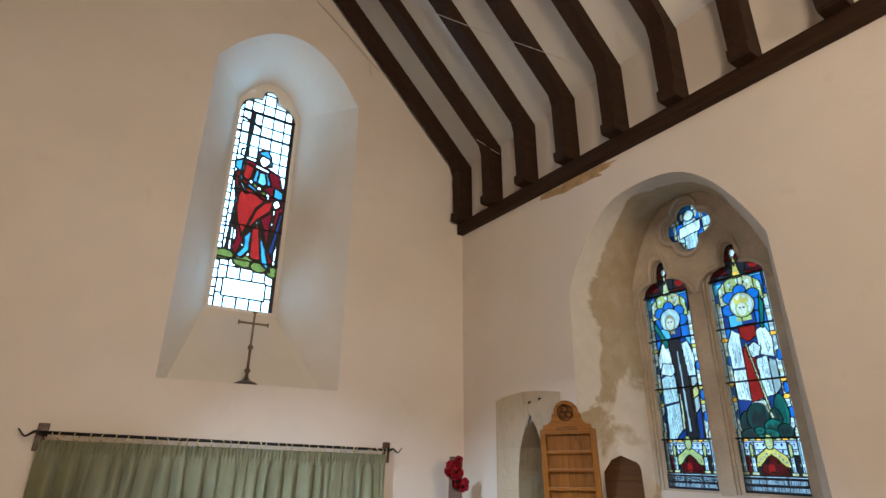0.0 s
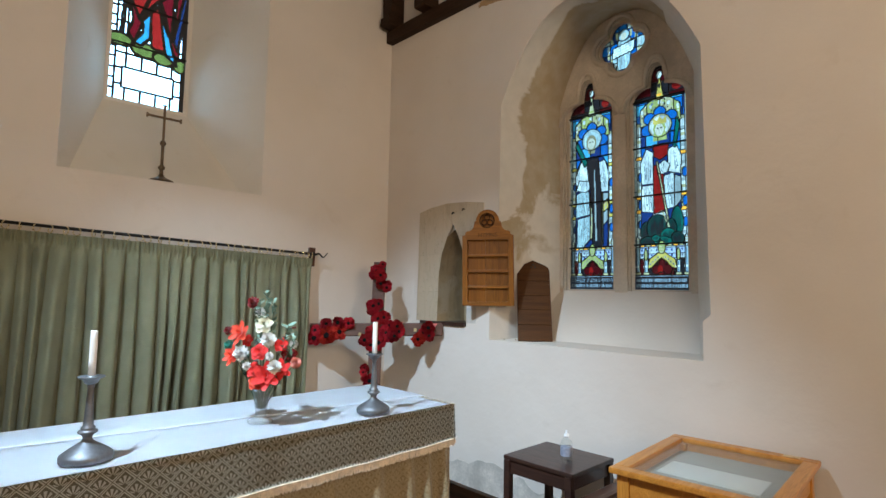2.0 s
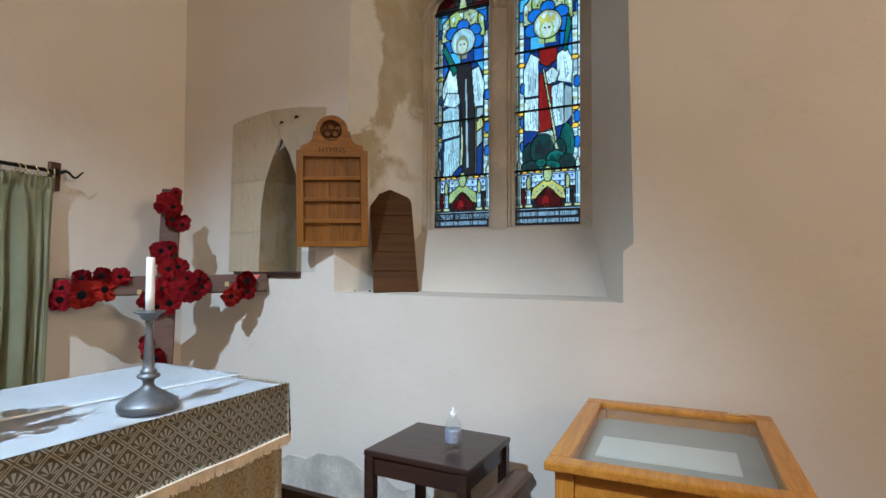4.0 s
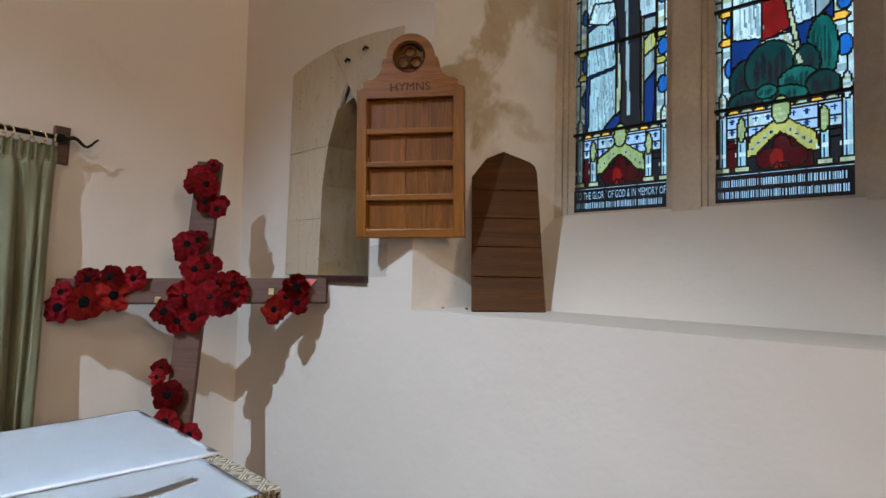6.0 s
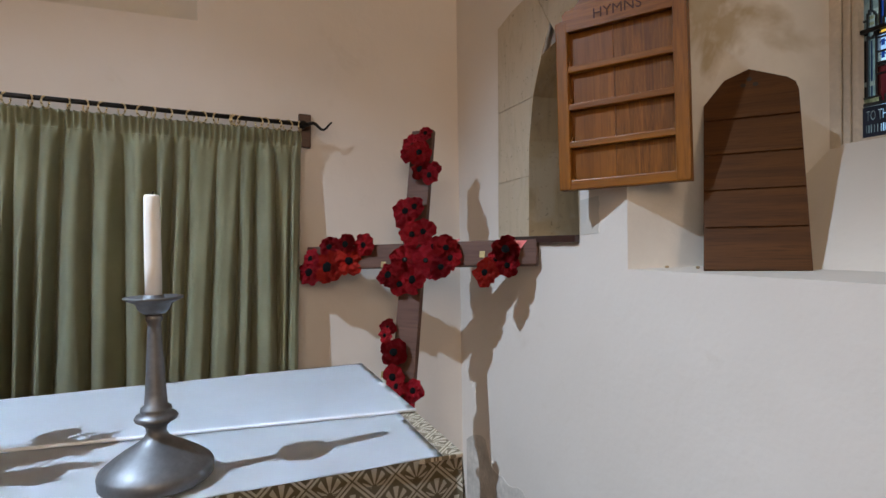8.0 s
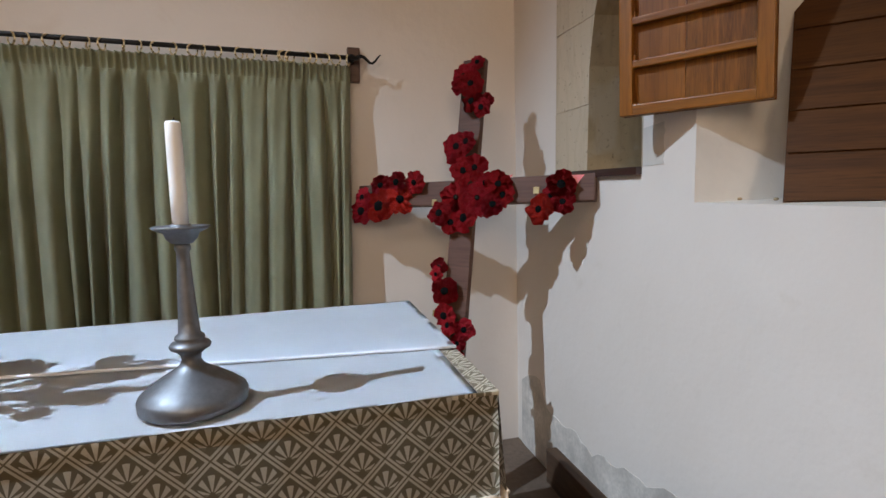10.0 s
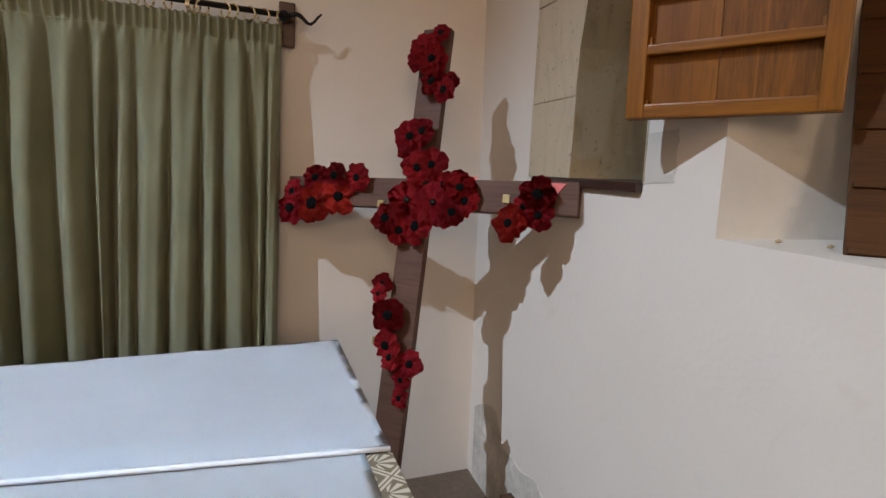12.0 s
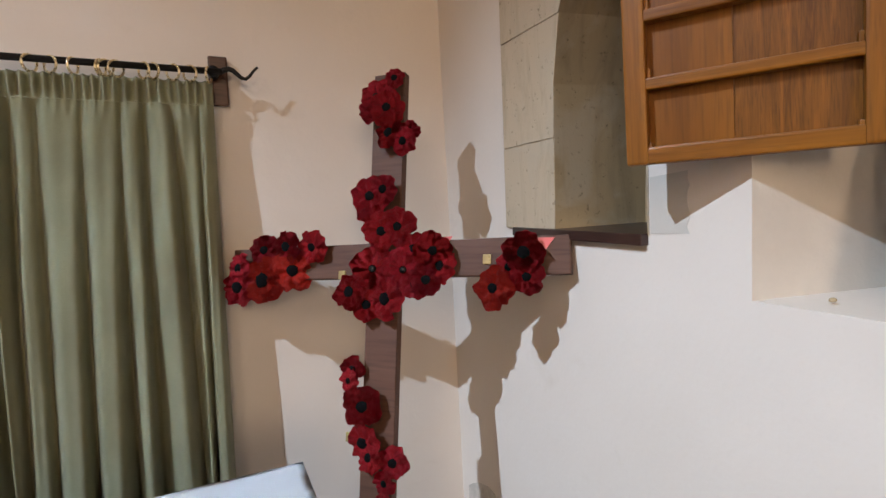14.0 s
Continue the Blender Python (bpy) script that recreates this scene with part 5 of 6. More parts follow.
cloth_bm = bmesh.new()
VS = [0, 0.006, 0.012, 0.02, 0.03, 0.038, 0.044, 0.05, 0.056, 0.064, 0.075, 0.09, 0.11, 0.14, 0.18, 0.23, 0.30, 0.38, 0.47, 0.57, 0.68, 0.8, 0.9, 1.0]
grid = [[cloth_bm.verts.new(hang(c / 520, v)) for c in range(521)] for v in VS]
for r in range(len(VS) - 1):
    for c in range(520):
        cloth_bm.faces.new((grid[r][c], grid[r][c + 1], grid[r + 1][c + 1], grid[r + 1][c]))
bmesh.ops.solidify(cloth_bm, geom=cloth_bm.faces, thickness=0.004)
part("drape", cloth_bm, VELVET, curtain, "", True)
tape = tube(bmesh.new(), [(CX0 + 0.01 * i, hang((0.01 * i) / (CX1 - CX0), 0.038)[1] - 0.0015, TOP_Z - 0.075) for i in range(240)], 0.0014, 5)
part("gather_line", tape, VELVET, curtain, "", True)

# ---- the wooden cross with knitted poppies ----
H = Vector((0.712, -0.702, 0)).normalized()
V = Vector((0.154, 0.157, 1.0))
V = (V - V.dot(H) * H).normalized()
N = H.cross(V).normalized()           # towards the wall
if N.y < 0:
    N = -N
O = Vector((-0.4235, -0.428, 1.374))
CM = Matrix(((H.x, N.x, V.x, O.x), (H.y, N.y, V.y, O.y), (H.z, N.z, V.z, O.z), (0, 0, 0, 1)))
cross = thing("wooden_cross", "tall brown wooden cross set with knitted red poppies", "cross", CM)
foot = -(O.z) / V.z + 0.004
up = new_box(-0.054, 0.054, 0.0, 0.034, foot, 0.600, 0.004)
part("upright", up, CROSS_WOOD, cross, "plain planed upright")
tilt = pose(0, 0, 0, 0, -1.2, 0)
part("crossbar", box(bmesh.new(), -0.567, 0.567, -0.012, 0.030, -0.054, 0.054, 0.004, tilt), CROSS_WOOD, cross, "plain planed crossbar")


def poppy_mesh(seed, mat):
    rnd = random.Random(seed)
    bm = bmesh.new()
    for layer, n_pet, size, lift, turn in ((0, 4, 1.0, 0.0, 0.3), (1, 5, 0.86, 0.10, 1.05), (2, 4, 0.62, 0.20, 0.7)):
        n, rings = 64, 6
        ph = rnd.uniform(0, 6)
        rows = []
        for j in range(1, rings + 1):
            k = j / rings
            ring = []
            for i in range(n):
                t = 2 * PI * i / n
                lobes = 0.80 + 0.20 * abs(math.cos(n_pet / 2 * (t + turn))) ** 0.6
                crinkle = 0.022 * math.sin(7 * t + ph) + 0.030 * math.sin(13 * t + 2 * ph) * k
                r = size * k * lobes * (1 + crinkle) * (1 - 0.08 * k ** 4)
                h = lift + 0.20 * k * k + (0.10 * math.sin(5 * t + ph) + 0.085 * math.sin(9 * t + ph * 2)) * k * k - 0.10 * k ** 6
                ring.append(bm.verts.new((r * math.cos(t), -h, r * math.sin(t))))
            rows.append(ring)
        mid = bm.verts.new((0, -lift, 0))
        for i in range(n):
            bm.faces.new((mid, rows[0][i], rows[0][(i + 1) % n]))
        for a, b in zip(rows, rows[1:]):
            for i in range(n):
                bm.faces.new((a[i], a[(i + 1) % n], b[(i + 1) % n], b[i]))
    bmesh.ops.solidify(bm, geom=bm.faces, thickness=0.07)
    mesh = bpy.data.meshes.new("poppy")
    bm.to_mesh(mesh)
    bm.free()
    mesh.polygons.foreach_set("use_smooth", [True] * len(mesh.polygons))
    mesh.materials.append(mat)
    return mesh


def centre_mesh(mat, bead):
    bm = bmesh.new()
    bmesh.ops.create_icosphere(bm, subdivisions=2, radius=1.0, matrix=Matrix.Diagonal((1, 0.5 if not bead else 0.8, 1, 1)))
    if not bead:
        for v in bm.verts:
            v.co *= 1 + 0.18 * noise.noise(v.co * 3)
    mesh = bpy.data.meshes.new("poppy_centre")
    bm.to_mesh(mesh)
    bm.free()
    mesh.polygons.foreach_set("use_smooth", [True] * len(mesh.polygons))
    mesh.materials.append(mat)
    return mesh


POPPIES = {"r": [poppy_mesh(s, POPPY) for s in (1, 2, 3)], "o": [poppy_mesh(s, POPPY_ORANGE) for s in (4, 5)], "d": [poppy_mesh(s, POPPY_DARK) for s in (6, 7)]}
CENTRE, BUTTON = centre_mesh(BLACK_WOOL, False), centre_mesh(BEAD, True)
# across, up, size, tint; on the front of the timbers
TOP_SET = [(0.029, 0.570, 0.034, "d"), (-0.021, 0.510, 0.060, "d"), (0.016, 0.468, 0.058, "r"), (-0.047, 0.475, 0.044, "d"), (0.025, 0.390, 0.050, "r"), (0.078, 0.358, 0.044, "d"), (0.085, 0.396, 0.034, "d")]
MID_SET = [(-0.032, 0.196, 0.065, "d"), (0.016, 0.214, 0.046, "d"), (-0.041, 0.163, 0.050, "r"), (0.066, 0.099, 0.060, "r"), (0.013, 0.087, 0.058, "r"), (-0.020, -0.027, 0.072, "r"), (0.086, -0.028, 0.066, "d"), (0.178, 0.026, 0.056, "r"),
           (0.198, -0.020, 0.054, "r"), (0.125, -0.074, 0.046, "d"), (-0.086, -0.100, 0.055, "r"), (-0.037, -0.135, 0.053, "r"), (0.036, -0.117, 0.063, "r"), (0.162, -0.061, 0.047, "d"), (0.112, 0.033, 0.048, "d")]
LEFT_SET = [(-0.515, -0.087, 0.055, "d"), (-0.508, -0.024, 0.044, "d"), (-0.428, 0.036, 0.046, "d"), (-0.410, -0.063, 0.067, "o"), (-0.322, 0.046, 0.045, "d"), (-0.314, -0.030, 0.060, "o"), (-0.232, 0.045, 0.047, "r")]
RIGHT_SET = [(0.445, 0.016, 0.058, "r"), (0.402, -0.023, 0.040, "r"), (0.454, -0.051, 0.050, "r"), (0.368, -0.083, 0.062, "o")]
LOW_SET = [(-0.078, -0.326, 0.039, "d"), (-0.082, -0.362, 0.036, "r"), (-0.030, -0.431, 0.060, "r"), (-0.072, -0.407, 0.034, "d"), (-0.024, -0.532, 0.056, "r"), (0.003, -0.573, 0.048, "r"), (0.066, -0.584, 0.048, "d"), (0.047, -0.640, 0.038, "d"), (0.055, -0.70, 0.036, "r")]
LEFT_SET = [(u, v, size * 1.18, tint) for u, v, size, tint in LEFT_SET]
for i, (u, v, size, tint) in enumerate(TOP_SET + MID_SET + LEFT_SET + RIGHT_SET + LOW_SET):
    depth = -0.020 - 0.010 * (i % 3)
    m = Matrix.Translation((u, depth, v)) @ pose(0, 0, 0, random.uniform(-16, 16), random.uniform(0, 360), random.uniform(-18, 18)) @ Matrix.Scale(size * 1.13, 4)
    label = {"r": "knitted red poppy", "o": "knitted orange-red poppy", "d": "knitted deep red poppy"}[tint]
    p = again("poppy", POPPIES[tint][i % len(POPPIES[tint])], cross, m, label)
    bead = i in (1, 12, 13)
    s = 0.16 if bead else random.uniform(0.21, 0.29)
    again("poppy_centre", BUTTON if bead else CENTRE, p, Matrix.Translation((0, -0.24, 0)) @ Matrix.Scale(s, 4))
for u, v, a, b in ((0.475, 0.058, 0.10, 0.040), (0.205, 0.068, 0.05, 0.02), (-0.075, -0.40, 0.03, 0.09), (0.02, -0.02, 0.04, 0.03)):
    bm = prism(bmesh.new(), [(u - a / 2, v), (u + a / 2, v), (u + a * 0.2, v - b)], 0.003, Matrix.Translation((0, -0.016, 0)))
    part("ribbon", bm, RIBBON, cross, "folded pink satin ribbon")
for u, v in ((-0.135, -0.045), (0.335, 0.0), (-0.085, -0.53)):
    part("tape", new_box(u - 0.012, u + 0.012, -0.018, -0.012, v - 0.014, v + 0.014, 0.002), GOLD_TAPE, cross, "scrap of golden tape")

# ---- hymn boards ----
HB = Vector((-0.150, -1.194, 1.597))
BH = Vector((0.574, -0.819, 0)).normalized()
BN = Vector((0.819, 0.574, 0)).normalized()
HM = Matrix(((BH.x, BN.x, 0, HB.x), (BH.y, BN.y, 0, HB.y), (0, 0, 1, HB.z), (0, 0, 0, 1))) @ pose(0, 0, 0, 0, -1.0, 0)
hymn = thing("hymn_board", "oak hymn board with four empty number rows and a carved roundel", "hymn board", HM)
half = [(0.40, 0.0), (0.40, 0.555), (0.375, 0.562), (0.375, 0.580)]
for i in range(7):
    k = i / 6 * PI / 2
    half.append((0.362 - 0.058 * math.sin(k), 0.590 + 0.062 * (1 - math.cos(k))))
half.append((0.300, 0.668))
for i in range(9):
    k = i / 8 * PI / 2
    half.append((0.197 + 0.092 * math.cos(k), 0.672 + 0.090 * math.sin(k)))
outline = half + [(0.394 - x, z) for x, z in reversed(half[:-1])]
back = prism(bmesh.new(), outline, 0.010, Matrix.Translation((0, 0.026, 0)))
bmesh.ops.recalc_face_normals(back, faces=back.faces)
part("backboard", back, OAK_Z, hymn)
part("plank", new_box(0.020, 0.1765, 0.018, 0.0258, 0.012, 0.54, 0.001), OAK_PLAIN, hymn, "plain-sawn pale oak plank")
part("plank", new_box(0.1775, 0.374, 0.0175, 0.0258, 0.012, 0.54, 0.001), OAK_BOLD, hymn, "oak plank with bold dark grain")
crest = [(x, z) for x, z in outline if z > 0.53]
crest = [(0.40, 0.522)] + crest + [(-0.006, 0.522)]
roundel = [(0.192 + 0.062 * math.cos(2 * PI * i / 32), 0.675 + 0.062 * math.sin(2 * PI * i / 32)) for i in range(32)]
HLOCAL = Matrix(((1, 0, 0, 0), (0, 0, 1, 0), (0, 1, 0, 0), (0, 0, 0, 1)))
part("crest", slab([crest, roundel], 0.029, HLOCAL @ Matrix.Translation((0, 0, -0.009))), OAK, hymn, "shaped crest lettered HYMNS")
for name, x0, x1, z0, z1 in (("stile", -0.006, 0.034, 0.0, 0.555), ("stile", 0.358, 0.40, 0.0, 0.555)):
    part(name, new_box(x0, x1, -0.010, 0.021, z0, z1, 0.005), OAK_Z, hymn)
for z in (0.0, 0.138, 0.262, 0.386):
    part("rail", new_box(0.030, 0.362, -0.007, 0.021, z, z + (0.032 if z == 0 else 0.022), 0.004), OAK, hymn)
    for x in (0.036, 0.356):
        part("notch", new_box(x - 0.005, x + 0.005, 0.000, 0.021, z + 0.008, z + 0.040, 0.003), OAK_Z, hymn)
carved = bmesh.new()
for a in (90, 210, 330):
    cx, cz = 0.192 + 0.027 * math.cos(radians(a)), 0.675 + 0.027 * math.sin(radians(a))
    tube(carved, [(cx + 0.021 * math.cos(2 * PI * i / 14), 0.014, cz + 0.021 * math.sin(2 * PI * i / 14)) for i in range(14)], 0.0045, 6, True)
tube(carved, [(0.192 + 0.058 * math.cos(2 * PI * i / 32), 0.003, 0.675 + 0.058 * math.sin(2 * PI * i / 32)) for i in range(32)], 0.005, 6, True)
part("roundel", carved, DARK_OAK, hymn, "carved trefoil roundel, darkened", True)
lettering("lettering", "HYMNS", 0.046, Matrix.Translation((0.197, -0.0098, 0.545)) @ pose(0, 0, 0, 90), DARK_OAK, hymn, 0.0008, "CENTER")

BV = Vector((0.227, 0.190, 0.654))
B2H = Vector((0.655, -0.755, 0)).normalized()
BV = (BV - BV.dot(B2H) * B2H).normalized()
B2N = B2H.cross(BV).normalized()
if B2N.y < 0:
    B2N = -B2N
B2O = Vector((0.072, -1.566, 1.337))
BM = Matrix(((B2H.x, B2N.x, BV.x, B2O.x), (B2H.y, B2N.y, BV.y, B2O.y), (B2H.z, B2N.z, BV.z, B2O.z), (0, 0, 0, 1)))
board = thing("hymn_board", "dark-stained pointed hymn board leaning on the window sill", "hymn board", BM)
shape = [(0, 0), (0.2625, 0), (0.2625, 0.600), (0.255, 0.632), (0.235, 0.652), (0.131, 0.702), (0.028, 0.652), (0.008, 0.632), (0, 0.600)]
bm = prism(bmesh.new(), shape, 0.018)
bmesh.ops.recalc_face_normals(bm, faces=bm.faces)
part("panel", bm, DARK_OAK, board)
for z in (0.002, 0.136, 0.260, 0.384, 0.512):
    part("ledge", new_box(0.004, 0.259, -0.008, 0.001, z, z + 0.012, 0.002), DARK_OAK, board)
# black discs on the face paint the shade of pierced holes; nothing is cut
carved = bmesh.new()
for dx, dz in ((0, 0.016), (-0.017, -0.006), (0.017, -0.006)):
    tube(carved, [(0.131 + dx, -0.001, 0.645 + dz), (0.131 + dx, 0.002, 0.645 + dz)], 0.008, 10)
part("trefoil", carved, WICK_AND_HOLE, board, "small trefoil of black discs standing for pierced holes")

# ---- brass crucifix under the lancet ----
cru = thing("altar_cross", "slender tarnished brass cross on a round foot", "cross", Matrix.Translation((-2.038, 0.075, 2.472)))
foot_p = [(0.02, 0.0), (0.083, 0.0), (0.085, 0.006), (0.070, 0.014), (0.040, 0.026), (0.022, 0.040), (0.014, 0.055), (0.012, 0.085), (0.020, 0.092), (0.024, 0.104), (0.018, 0.116), (0.011, 0.124),
          (0.010, 0.190), (0.011, 0.265), (0.019, 0.274), (0.022, 0.288), (0.016, 0.300), (0.010, 0.308)]
part("base", lathe(bmesh.new(), foot_p, 28), OLD_BRASS, cru, "", True)
part("shaft", new_box(-0.008, 0.008, -0.006, 0.006, 0.30, 0.565, 0.002), OLD_BRASS, cru)
part("arm", new_box(-0.115, 0.115, -0.006, 0.006, 0.468, 0.484, 0.002), OLD_BRASS, cru)
for x, z in ((-0.115, 0.476), (0.115, 0.476), (0, 0.568)):
    sx, sz = (0.006, 0.017) if x else (0.017, 0.006)
    part("tip", new_box(x - sx, x + sx, -0.007, 0.007, z - sz, z + sz, 0.002), OLD_BRASS, cru)

# ---- small table, bottle, display case, rail ----
stool = thing("side_table", "small dark wooden table with a low shelf", "table", Matrix.Translation((-0.397, -2.247, 0)))
part("tabletop", new_box(-0.226, 0.226, -0.243, 0.243, 0.700, 0.725, 0.006), STOOL_WOOD, stool)
for sy in (-1, 1):
    part("apron", new_box(-0.205, 0.205, sy * 0.212 - 0.009, sy * 0.212 + 0.009, 0.625, 0.699), STOOL_WOOD, stool)
for sx in (-1, 1):
    part("apron", new_box(sx * 0.207 - 0.009, sx * 0.207 + 0.009, -0.205, 0.205, 0.625, 0.699), STOOL_WOOD, stool)
    for sy in (-1, 1):
        part("leg", new_box(sx * 0.21 - 0.021, sx * 0.21 + 0.021, sy * 0.215 - 0.021, sy * 0.215 + 0.021, 0.0, 0.700, 0.004), STOOL_WOOD, stool)
part("shelf", new_box(-0.195, 0.195, -0.20, 0.20, 0.235, 0.255, 0.004), STOOL_WOOD, stool)

bottle = thing("bottle", "clear plastic hand gel bottle with a white cap and blue label", "bottle", Matrix.Translation((-0.445, -2.335, 0.725)))
LABEL_BLUE = plain("printed_label", (0.30, 0.33, 0.42), 0.5, 0, 0.3, 60, 120, 0.02)
PLASTIC = plain("white_plastic", (0.8, 0.8, 0.8), 0.4, 0, 0.03)
part("body", lathe(bmesh.new(), [(0.030, 0), (0.034, 0.004), (0.034, 0.10), (0.030, 0.118), (0.018, 0.130), (0.013, 0.135), (0.013, 0.142)], 24), CLEAR, bottle, "", True)
part("label", lathe(bmesh.new(), [(0.0345, 0.035), (0.0348, 0.036), (0.0348, 0.085), (0.0345, 0.086)], 24), LABEL_BLUE, bottle, "blue printed label", True)
part("cap", lathe(bmesh.new(), [(0.014, 0.138), (0.015, 0.139), (0.015, 0.156), (0.006, 0.160), (0.005, 0.176), (0.003, 0.178)], 20), PLASTIC, bottle, "white cap", True)

case = thing("display_case", "honey oak table-top display case with a glazed lid", "display case", Matrix.Translation((-0.485, -3.190, 0)) @ pose(0, 0, 0, 0, 0, 3.4))
CX, CY = 0.418, 0.345
for sx in (-1, 1):
    part("frame_side", new_box(sx * (CX - 0.032) - 0.032, sx * (CX - 0.032) + 0.032, -CY, CY, 0.895, 0.922, 0.006), CASE_OAK, case)
    for sy in (-1, 1):
        part("leg", new_box(sx * (CX - 0.055) - 0.028, sx * (CX - 0.055) + 0.028, sy * (CY - 0.055) - 0.028, sy * (CY - 0.055) + 0.028, 0.0, 0.893, 0.004), CASE_OAK_Z, case)
    part("apron", new_box(sx * (CX - 0.045) - 0.010, sx * (CX - 0.045) + 0.010, -CY + 0.085, CY - 0.085, 0.785, 0.893, 0.002), CASE_OAK, case)
for sy in (-1, 1):
    part("frame_end", new_box(-CX + 0.064, CX - 0.064, sy * (CY - 0.032) - 0.032, sy * (CY - 0.032) + 0.032, 0.896, 0.921, 0.005), CASE_OAK, case)
    part("apron", new_box(-CX + 0.085, CX - 0.085, sy * (CY - 0.045) - 0.010, sy * (CY - 0.045) + 0.010, 0.785, 0.893, 0.002), CASE_OAK, case)
part("tray", new_box(-CX + 0.06, CX - 0.06, -CY + 0.06, CY - 0.06, 0.845, 0.857), plain("grey_baize", (0.40, 0.41, 0.38), 0.95, 0, 0.1, 8, 200, 0.3), case, "grey lining")
part("paper", new_box(-0.12, 0.10, -0.20, 0.24, 0.8575, 0.861), plain("aged_paper", (0.74, 0.77, 0.74), 0.9, 0, 0.06, 8, 100, 0.1), case, "pale sheets of paper under the glass")
lid = part("lid_glass", new_box(-CX + 0.06, CX - 0.06, -CY + 0.06, CY - 0.06, 0.905, 0.909), CLEAR, case, "clear glass pane")
# black plug paints the shade inside the keyhole
part("keyhole", tube(bmesh.new(), [(-CX + 0.038, -0.02, 0.85), (-CX + 0.030, -0.02, 0.85)], 0.006, 10), WICK_AND_HOLE, case)
part("hinge", new_box(CX - 0.05, CX - 0.02, -CY + 0.08, -CY + 0.15, 0.922, 0.926, 0.001), BRASS, case)

rail = thing("communion_rail", "dark moulded wooden communion rail on square posts", "rail", Matrix.Translation((-2.01, -2.580, -0.10)))
profile = [(-0.062, 0.672), (-0.062, 0.690), (-0.052, 0.700), (-0.046, 0.716), (-0.028, 0.724), (0.028, 0.724), (0.046, 0.716), (0.052, 0.700), (0.062, 0.690), (0.062, 0.672), (0.045, 0.660), (-0.045, 0.660)]
bm = prism(bmesh.new(), profile, 3.48, Matrix(((0, 1, 0, -1.74), (1, 0, 0, 0), (0, 0, 1, 0), (0, 0, 0, 1))))
bmesh.ops.recalc_face_normals(bm, faces=bm.faces)
part("handrail", bm, RAIL_WOOD, rail)
part("lower_rail", new_box(-1.70, 1.70, -0.022, 0.022, 0.20, 0.26, 0.004), RAIL_WOOD, rail)
for x in (-1.685, -0.56, 0.56, 1.685):
    part("post", new_box(x - 0.04, x + 0.04, -0.04, 0.04, 0.10, 0.662, 0.005), RAIL_WOOD, rail)

# ---- marks and small things on the walls ----
skirt = new_box(-0.055, 0.0, -2.75, -0.46, 0.0, 0.165, 0.006)
structure("baseboard", skirt, wood("brown_skirting", (0.05, 0.026, 0.014), (0.11, 0.058, 0.03), "y", 0.6), "brown wooden skirting along the south wall")


def patch(name, label, plane, edge, thick, material):
    bm = prism(bmesh.new(), edge, -thick)
    bmesh.ops.transform(bm, matrix=plane, verts=bm.verts)
    bmesh.ops.recalc_face_normals(bm, faces=bm.faces)
    return structure(name, bm, material, label)


ON_SOUTH = Matrix(((0, 1, 0, 0), (-1, 0, 0, 0), (0, 0, 1, 0), (0, 0, 0, 1)))   # x -> -y, depth into -x
top_edge = [(0.06 + 0.045 * i, 0.30 + 0.13 * math.exp(-((0.06 + 0.045 * i - 0.2) / 0.15) ** 2) + 0.055 * noise.noise(Vector((i * 0.35, 2, 0))) + 0.03 * noise.noise(Vector((i * 0.9, 5, 0))) + 0.10 * math.exp(-((0.06 + 0.045 * i - 1.35) / 0.3) ** 2)) for i in range(70)]
patch("trim", "flaking damp band above the skirting", ON_SOUTH, [(0.06, 0.0)] + [(3.17, 0.0)] + list(reversed(top_edge)), 0.003, DAMP)


def blot(ca, cb, ra, rb, seed, n=40, rough=0.35):
    return [(ca + ra * math.cos(t) * (1 + rough * noise.noise(Vector((math.cos(t) * 2, math.sin(t) * 2, seed)))),
             cb + rb * math.sin(t) * (1 + rough * noise.noise(Vector((math.cos(t) * 2.5, math.sin(t) * 2.5, seed + 9))))) for t in (2 * PI * i / n for i in range(n))]


OCHRE = plain("ochre_water_stain", (0.46, 0.30, 0.15), 0.95, 0, 0.3, 12, 90, 0.5)
patch("trim", "ochre water stain under the wall plate", ON_SOUTH, blot(1.62, 4.12, 0.34, 0.055, 3, 60, 0.7), 0.003, OCHRE)
patch("trim", "ochre water stain under the wall plate", ON_SOUTH, blot(1.30, 4.13, 0.12, 0.03, 5, 40, 0.6), 0.004, OCHRE)
PATCHED = limewash("patched_plaster", (0.57, 0.53, 0.475), (0.53, 0.485, 0.425), (0.45, 0.40, 0.33))
patch("trim", "rough grey plaster repair beside the niche", ON_SOUTH, [(1.091 + 0.003 * noise.noise(Vector((i, 1, 0))), 1.45 + 0.014 * i) for i in range(10)] + [(1.195 + 0.012 * noise.noise(Vector((i * 0.7, 2, 0))), 1.585 - 0.0145 * i) for i in range(10)], 0.0015, PATCHED)
for a, b in ((1.05, 2.40), (0.93, 2.38)):
    t = thing("nail", "old iron nail driven into the niche surround", "nail", Matrix.Translation((0, -a, b)), "old nails")
    part("shank", tube(bmesh.new(), [(0.02, 0, 0), (-0.022, 0, 0.002), (-0.03, 0, -0.012)], 0.006, 8), IRON, t)
for a, x in ((1.44, 0.06), (1.52, 0.10)):
    t = thing("pebble", "small crumb of dark stone on the window sill", "stone", Matrix.Translation((x, -a, 1.345)), "crumbs on the sill")
    bm = bmesh.new()
    bmesh.ops.create_icosphere(bm, subdivisions=2, radius=0.006, matrix=Matrix.Diagonal((1.2, 1, 0.7, 1)))
    part("crumb", bm, STONE_DARK, t, "", True)

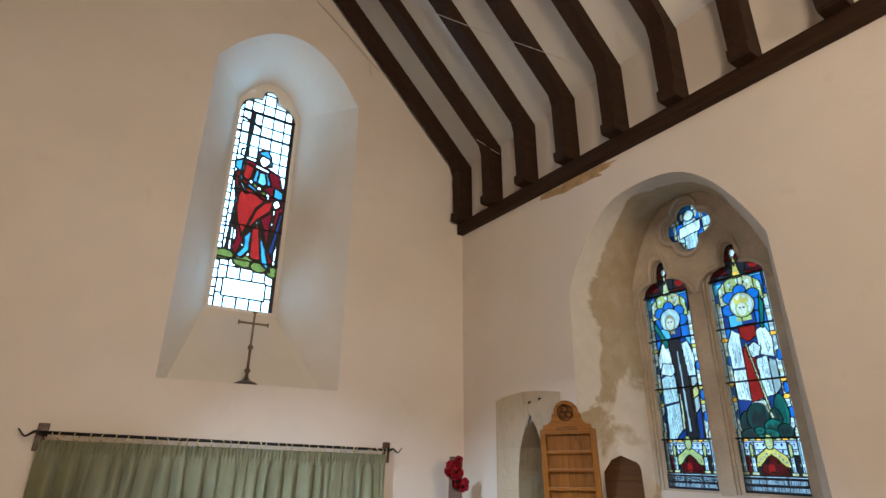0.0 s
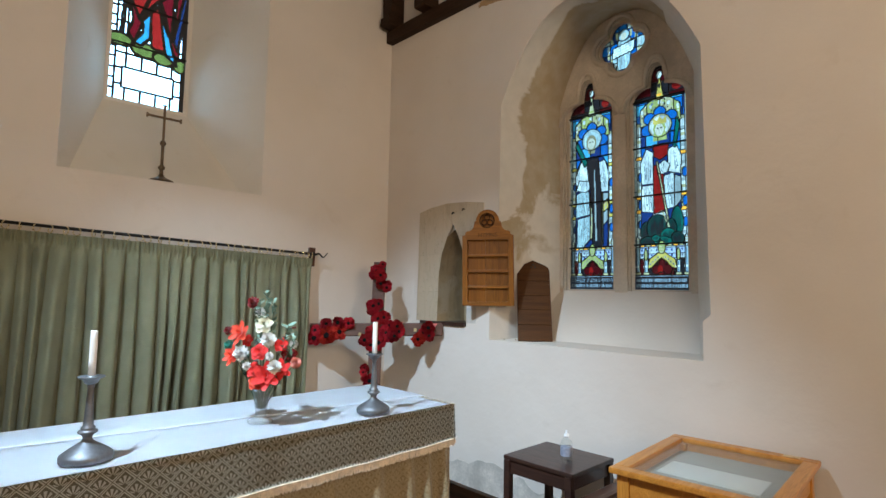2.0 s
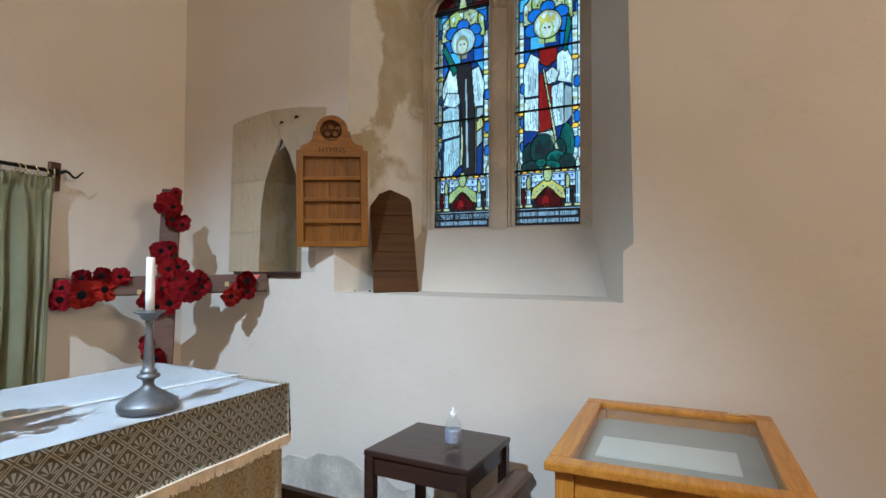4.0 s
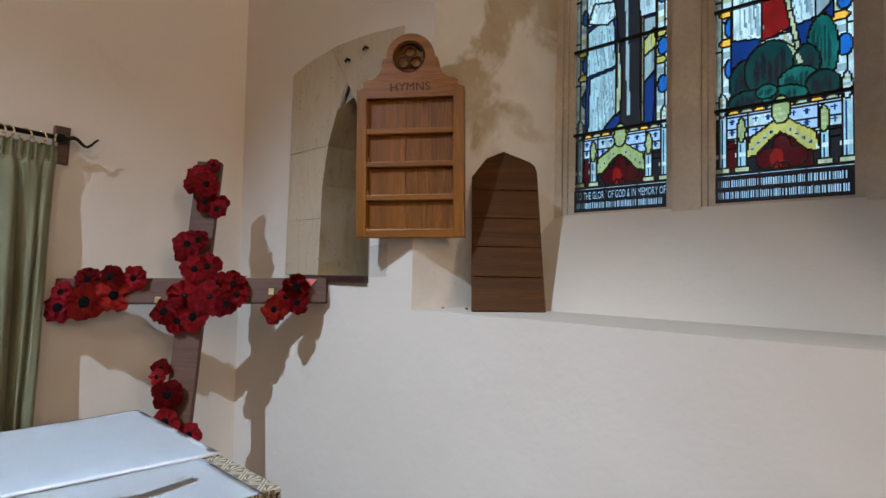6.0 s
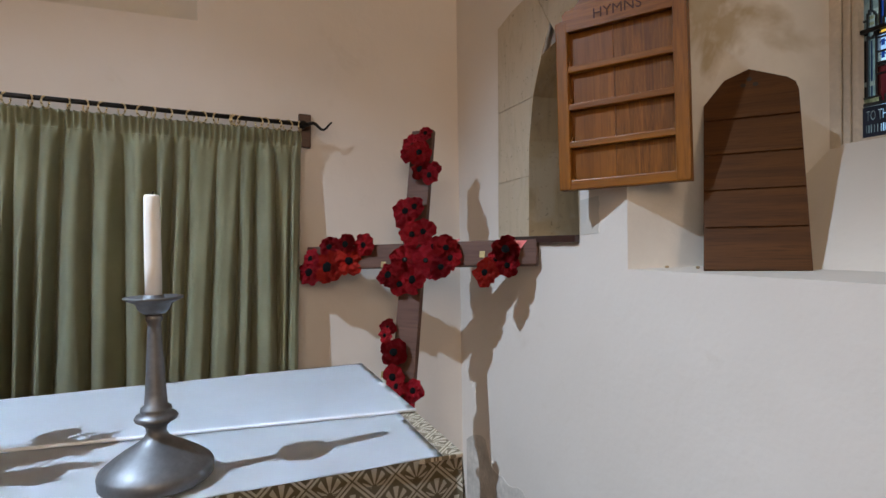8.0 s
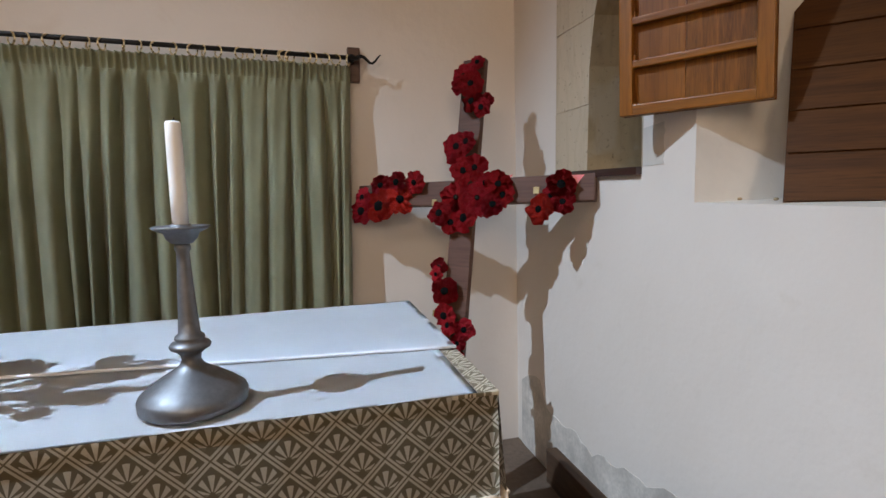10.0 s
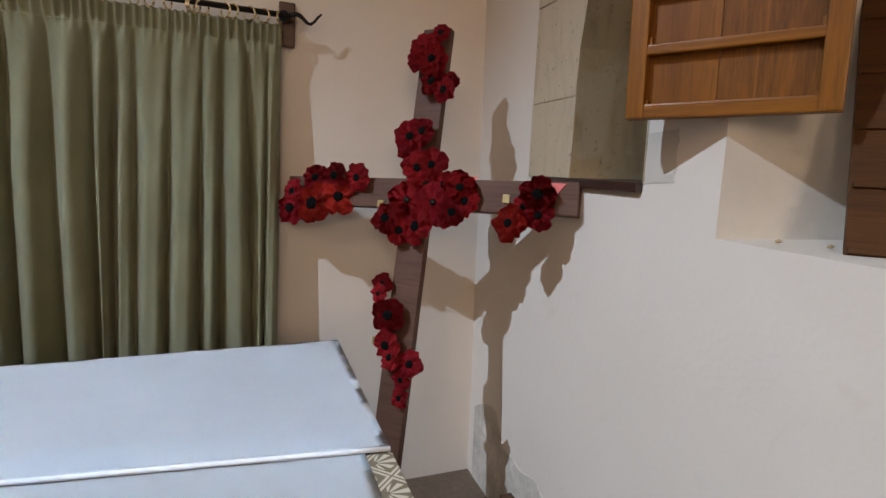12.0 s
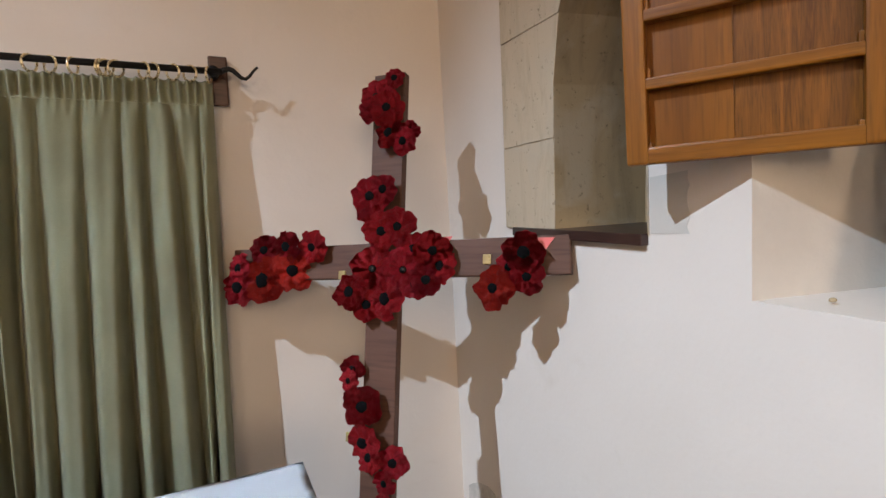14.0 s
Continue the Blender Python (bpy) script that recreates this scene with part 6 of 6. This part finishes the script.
# cords strung below the rafters
cord = thing("cord", "thin white cord strung along the gable wall", "cord", Matrix.Translation((-1.222, -0.02, 5.893)), "strung cords")
part("strand", tube(bmesh.new(), [(-0.95, 0, 0.68), (-0.65, 0, 0.467), (-0.31, 0, 0.238), (0, 0, 0), (0.32, 0, -0.165), (0.61, 0, -0.278), (0.876, 0, -0.365)], 0.004, 6), STRING, cord, "", True)
for x, z in ((0.0, 0.0), (0.876, -0.365)):
    part("tail", tube(bmesh.new(), [(x, -0.004, z), (x + 0.006, -0.006, z - 0.09), (x + 0.016, -0.006, z - 0.19)], 0.004, 6), STRING, cord, "", True)
cord = thing("cord", "thin white cord strung across the rafters", "cord", Matrix.Translation((-0.824, -1.322, 5.545)), "strung cords")
part("strand", tube(bmesh.new(), [(-0.72, 0.74, 0.71), (-0.462, 0.49, 0.462), (-0.212, 0.231, 0.210), (0, 0, -0.006), (0.304, -0.349, -0.312), (0.60, -0.69, -0.62)], 0.003, 6), STRING, cord, "", True)
cord = thing("cord", "thin white cord strung across the rafters", "cord", Matrix.Translation((-0.222, -0.618, 4.945)), "strung cords")
part("strand", tube(bmesh.new(), [(-0.03, 0.03, 0.03), (0, 0, 0), (0.08, -0.06, -0.085), (0.145, -0.12, -0.155)], 0.003, 6), STRING, cord, "", True)

# writing along the foot of the two lights: dark paint on pale glass, the letters left clear


def painted_strip(width, height, words, seed):
    """A thin dark sheet with the words cut out of its upper line, and worn marks below them."""
    rnd = random.Random(seed)
    data = bpy.data.curves.new("strip", "CURVE")
    data.dimensions, data.fill_mode, data.extrude = "2D", "BOTH", 0.0005

    def loop(pts):
        spline = data.splines.new("POLY")
        spline.points.add(len(pts) - 1)
        for p, (a, b) in zip(spline.points, pts):
            p.co = (a, b, 0, 1)
        spline.use_cyclic_u = True

    loop([(0, 0), (width, 0), (width, height), (0, height)])
    lines = [height * 0.16] if words else [height * 0.16, height * 0.58]
    if words:
        font = bpy.data.curves.new("words", "FONT")
        font.body, font.size = words, 1.0
        ob = new("words", font)
        graph = bpy.context.evaluated_depsgraph_get()
        graph.update()
        cut = ob.evaluated_get(graph).to_curve(graph)
        pts = [p.co.x for sp in cut.splines for p in sp.bezier_points]
        left, wide = min(pts), max(pts) - min(pts)
        kx, ky = (width - 0.02) / wide, height * 0.46
        for sp in cut.splines:
            loop([(0.01 + (q.x - left) * kx, height * 0.56 + q.y * ky) for q in
                  [v for p, n in zip(sp.bezier_points, list(sp.bezier_points[1:]) + [sp.bezier_points[0]])
                   for v in (p.co, 0.125 * p.co + 0.375 * p.handle_right + 0.375 * n.handle_left + 0.125 * n.co)]])
        bpy.data.objects.remove(ob)
    for b in lines:
        a = 0.010
        while a < width - 0.020:
            w = rnd.uniform(0.002, 0.005)
            loop([(a, b), (a + w, b), (a + w, b + height * rnd.uniform(0.22, 0.28)), (a, b + height * 0.26)])
            a += w + rnd.choice((0.0025, 0.0025, 0.003, 0.006))
    ob = new("strip", data)
    graph = bpy.context.evaluated_depsgraph_get()
    graph.update()
    mesh = bpy.data.meshes.new_from_object(ob.evaluated_get(graph))
    bpy.data.objects.remove(ob)
    return mesh


for light, words, seed in ((LIGHT_L, "TO THE GLORY OF GOD & IN MEMORY OF", 3), (LIGHT_R, "", 8)):
    left = min(a for a, b in light)
    width = max(a for a, b in light) - left
    mesh = painted_strip(width, 0.100, words, seed)
    mesh.materials.append(GLASS_PAINT)
    t = thing("inscription", "pale lettering on a dark strip along the foot of the light", "lettering", SOUTH @ Matrix.Translation((left, 1.748, SX + 0.022)))
    again("lettering", mesh, t)
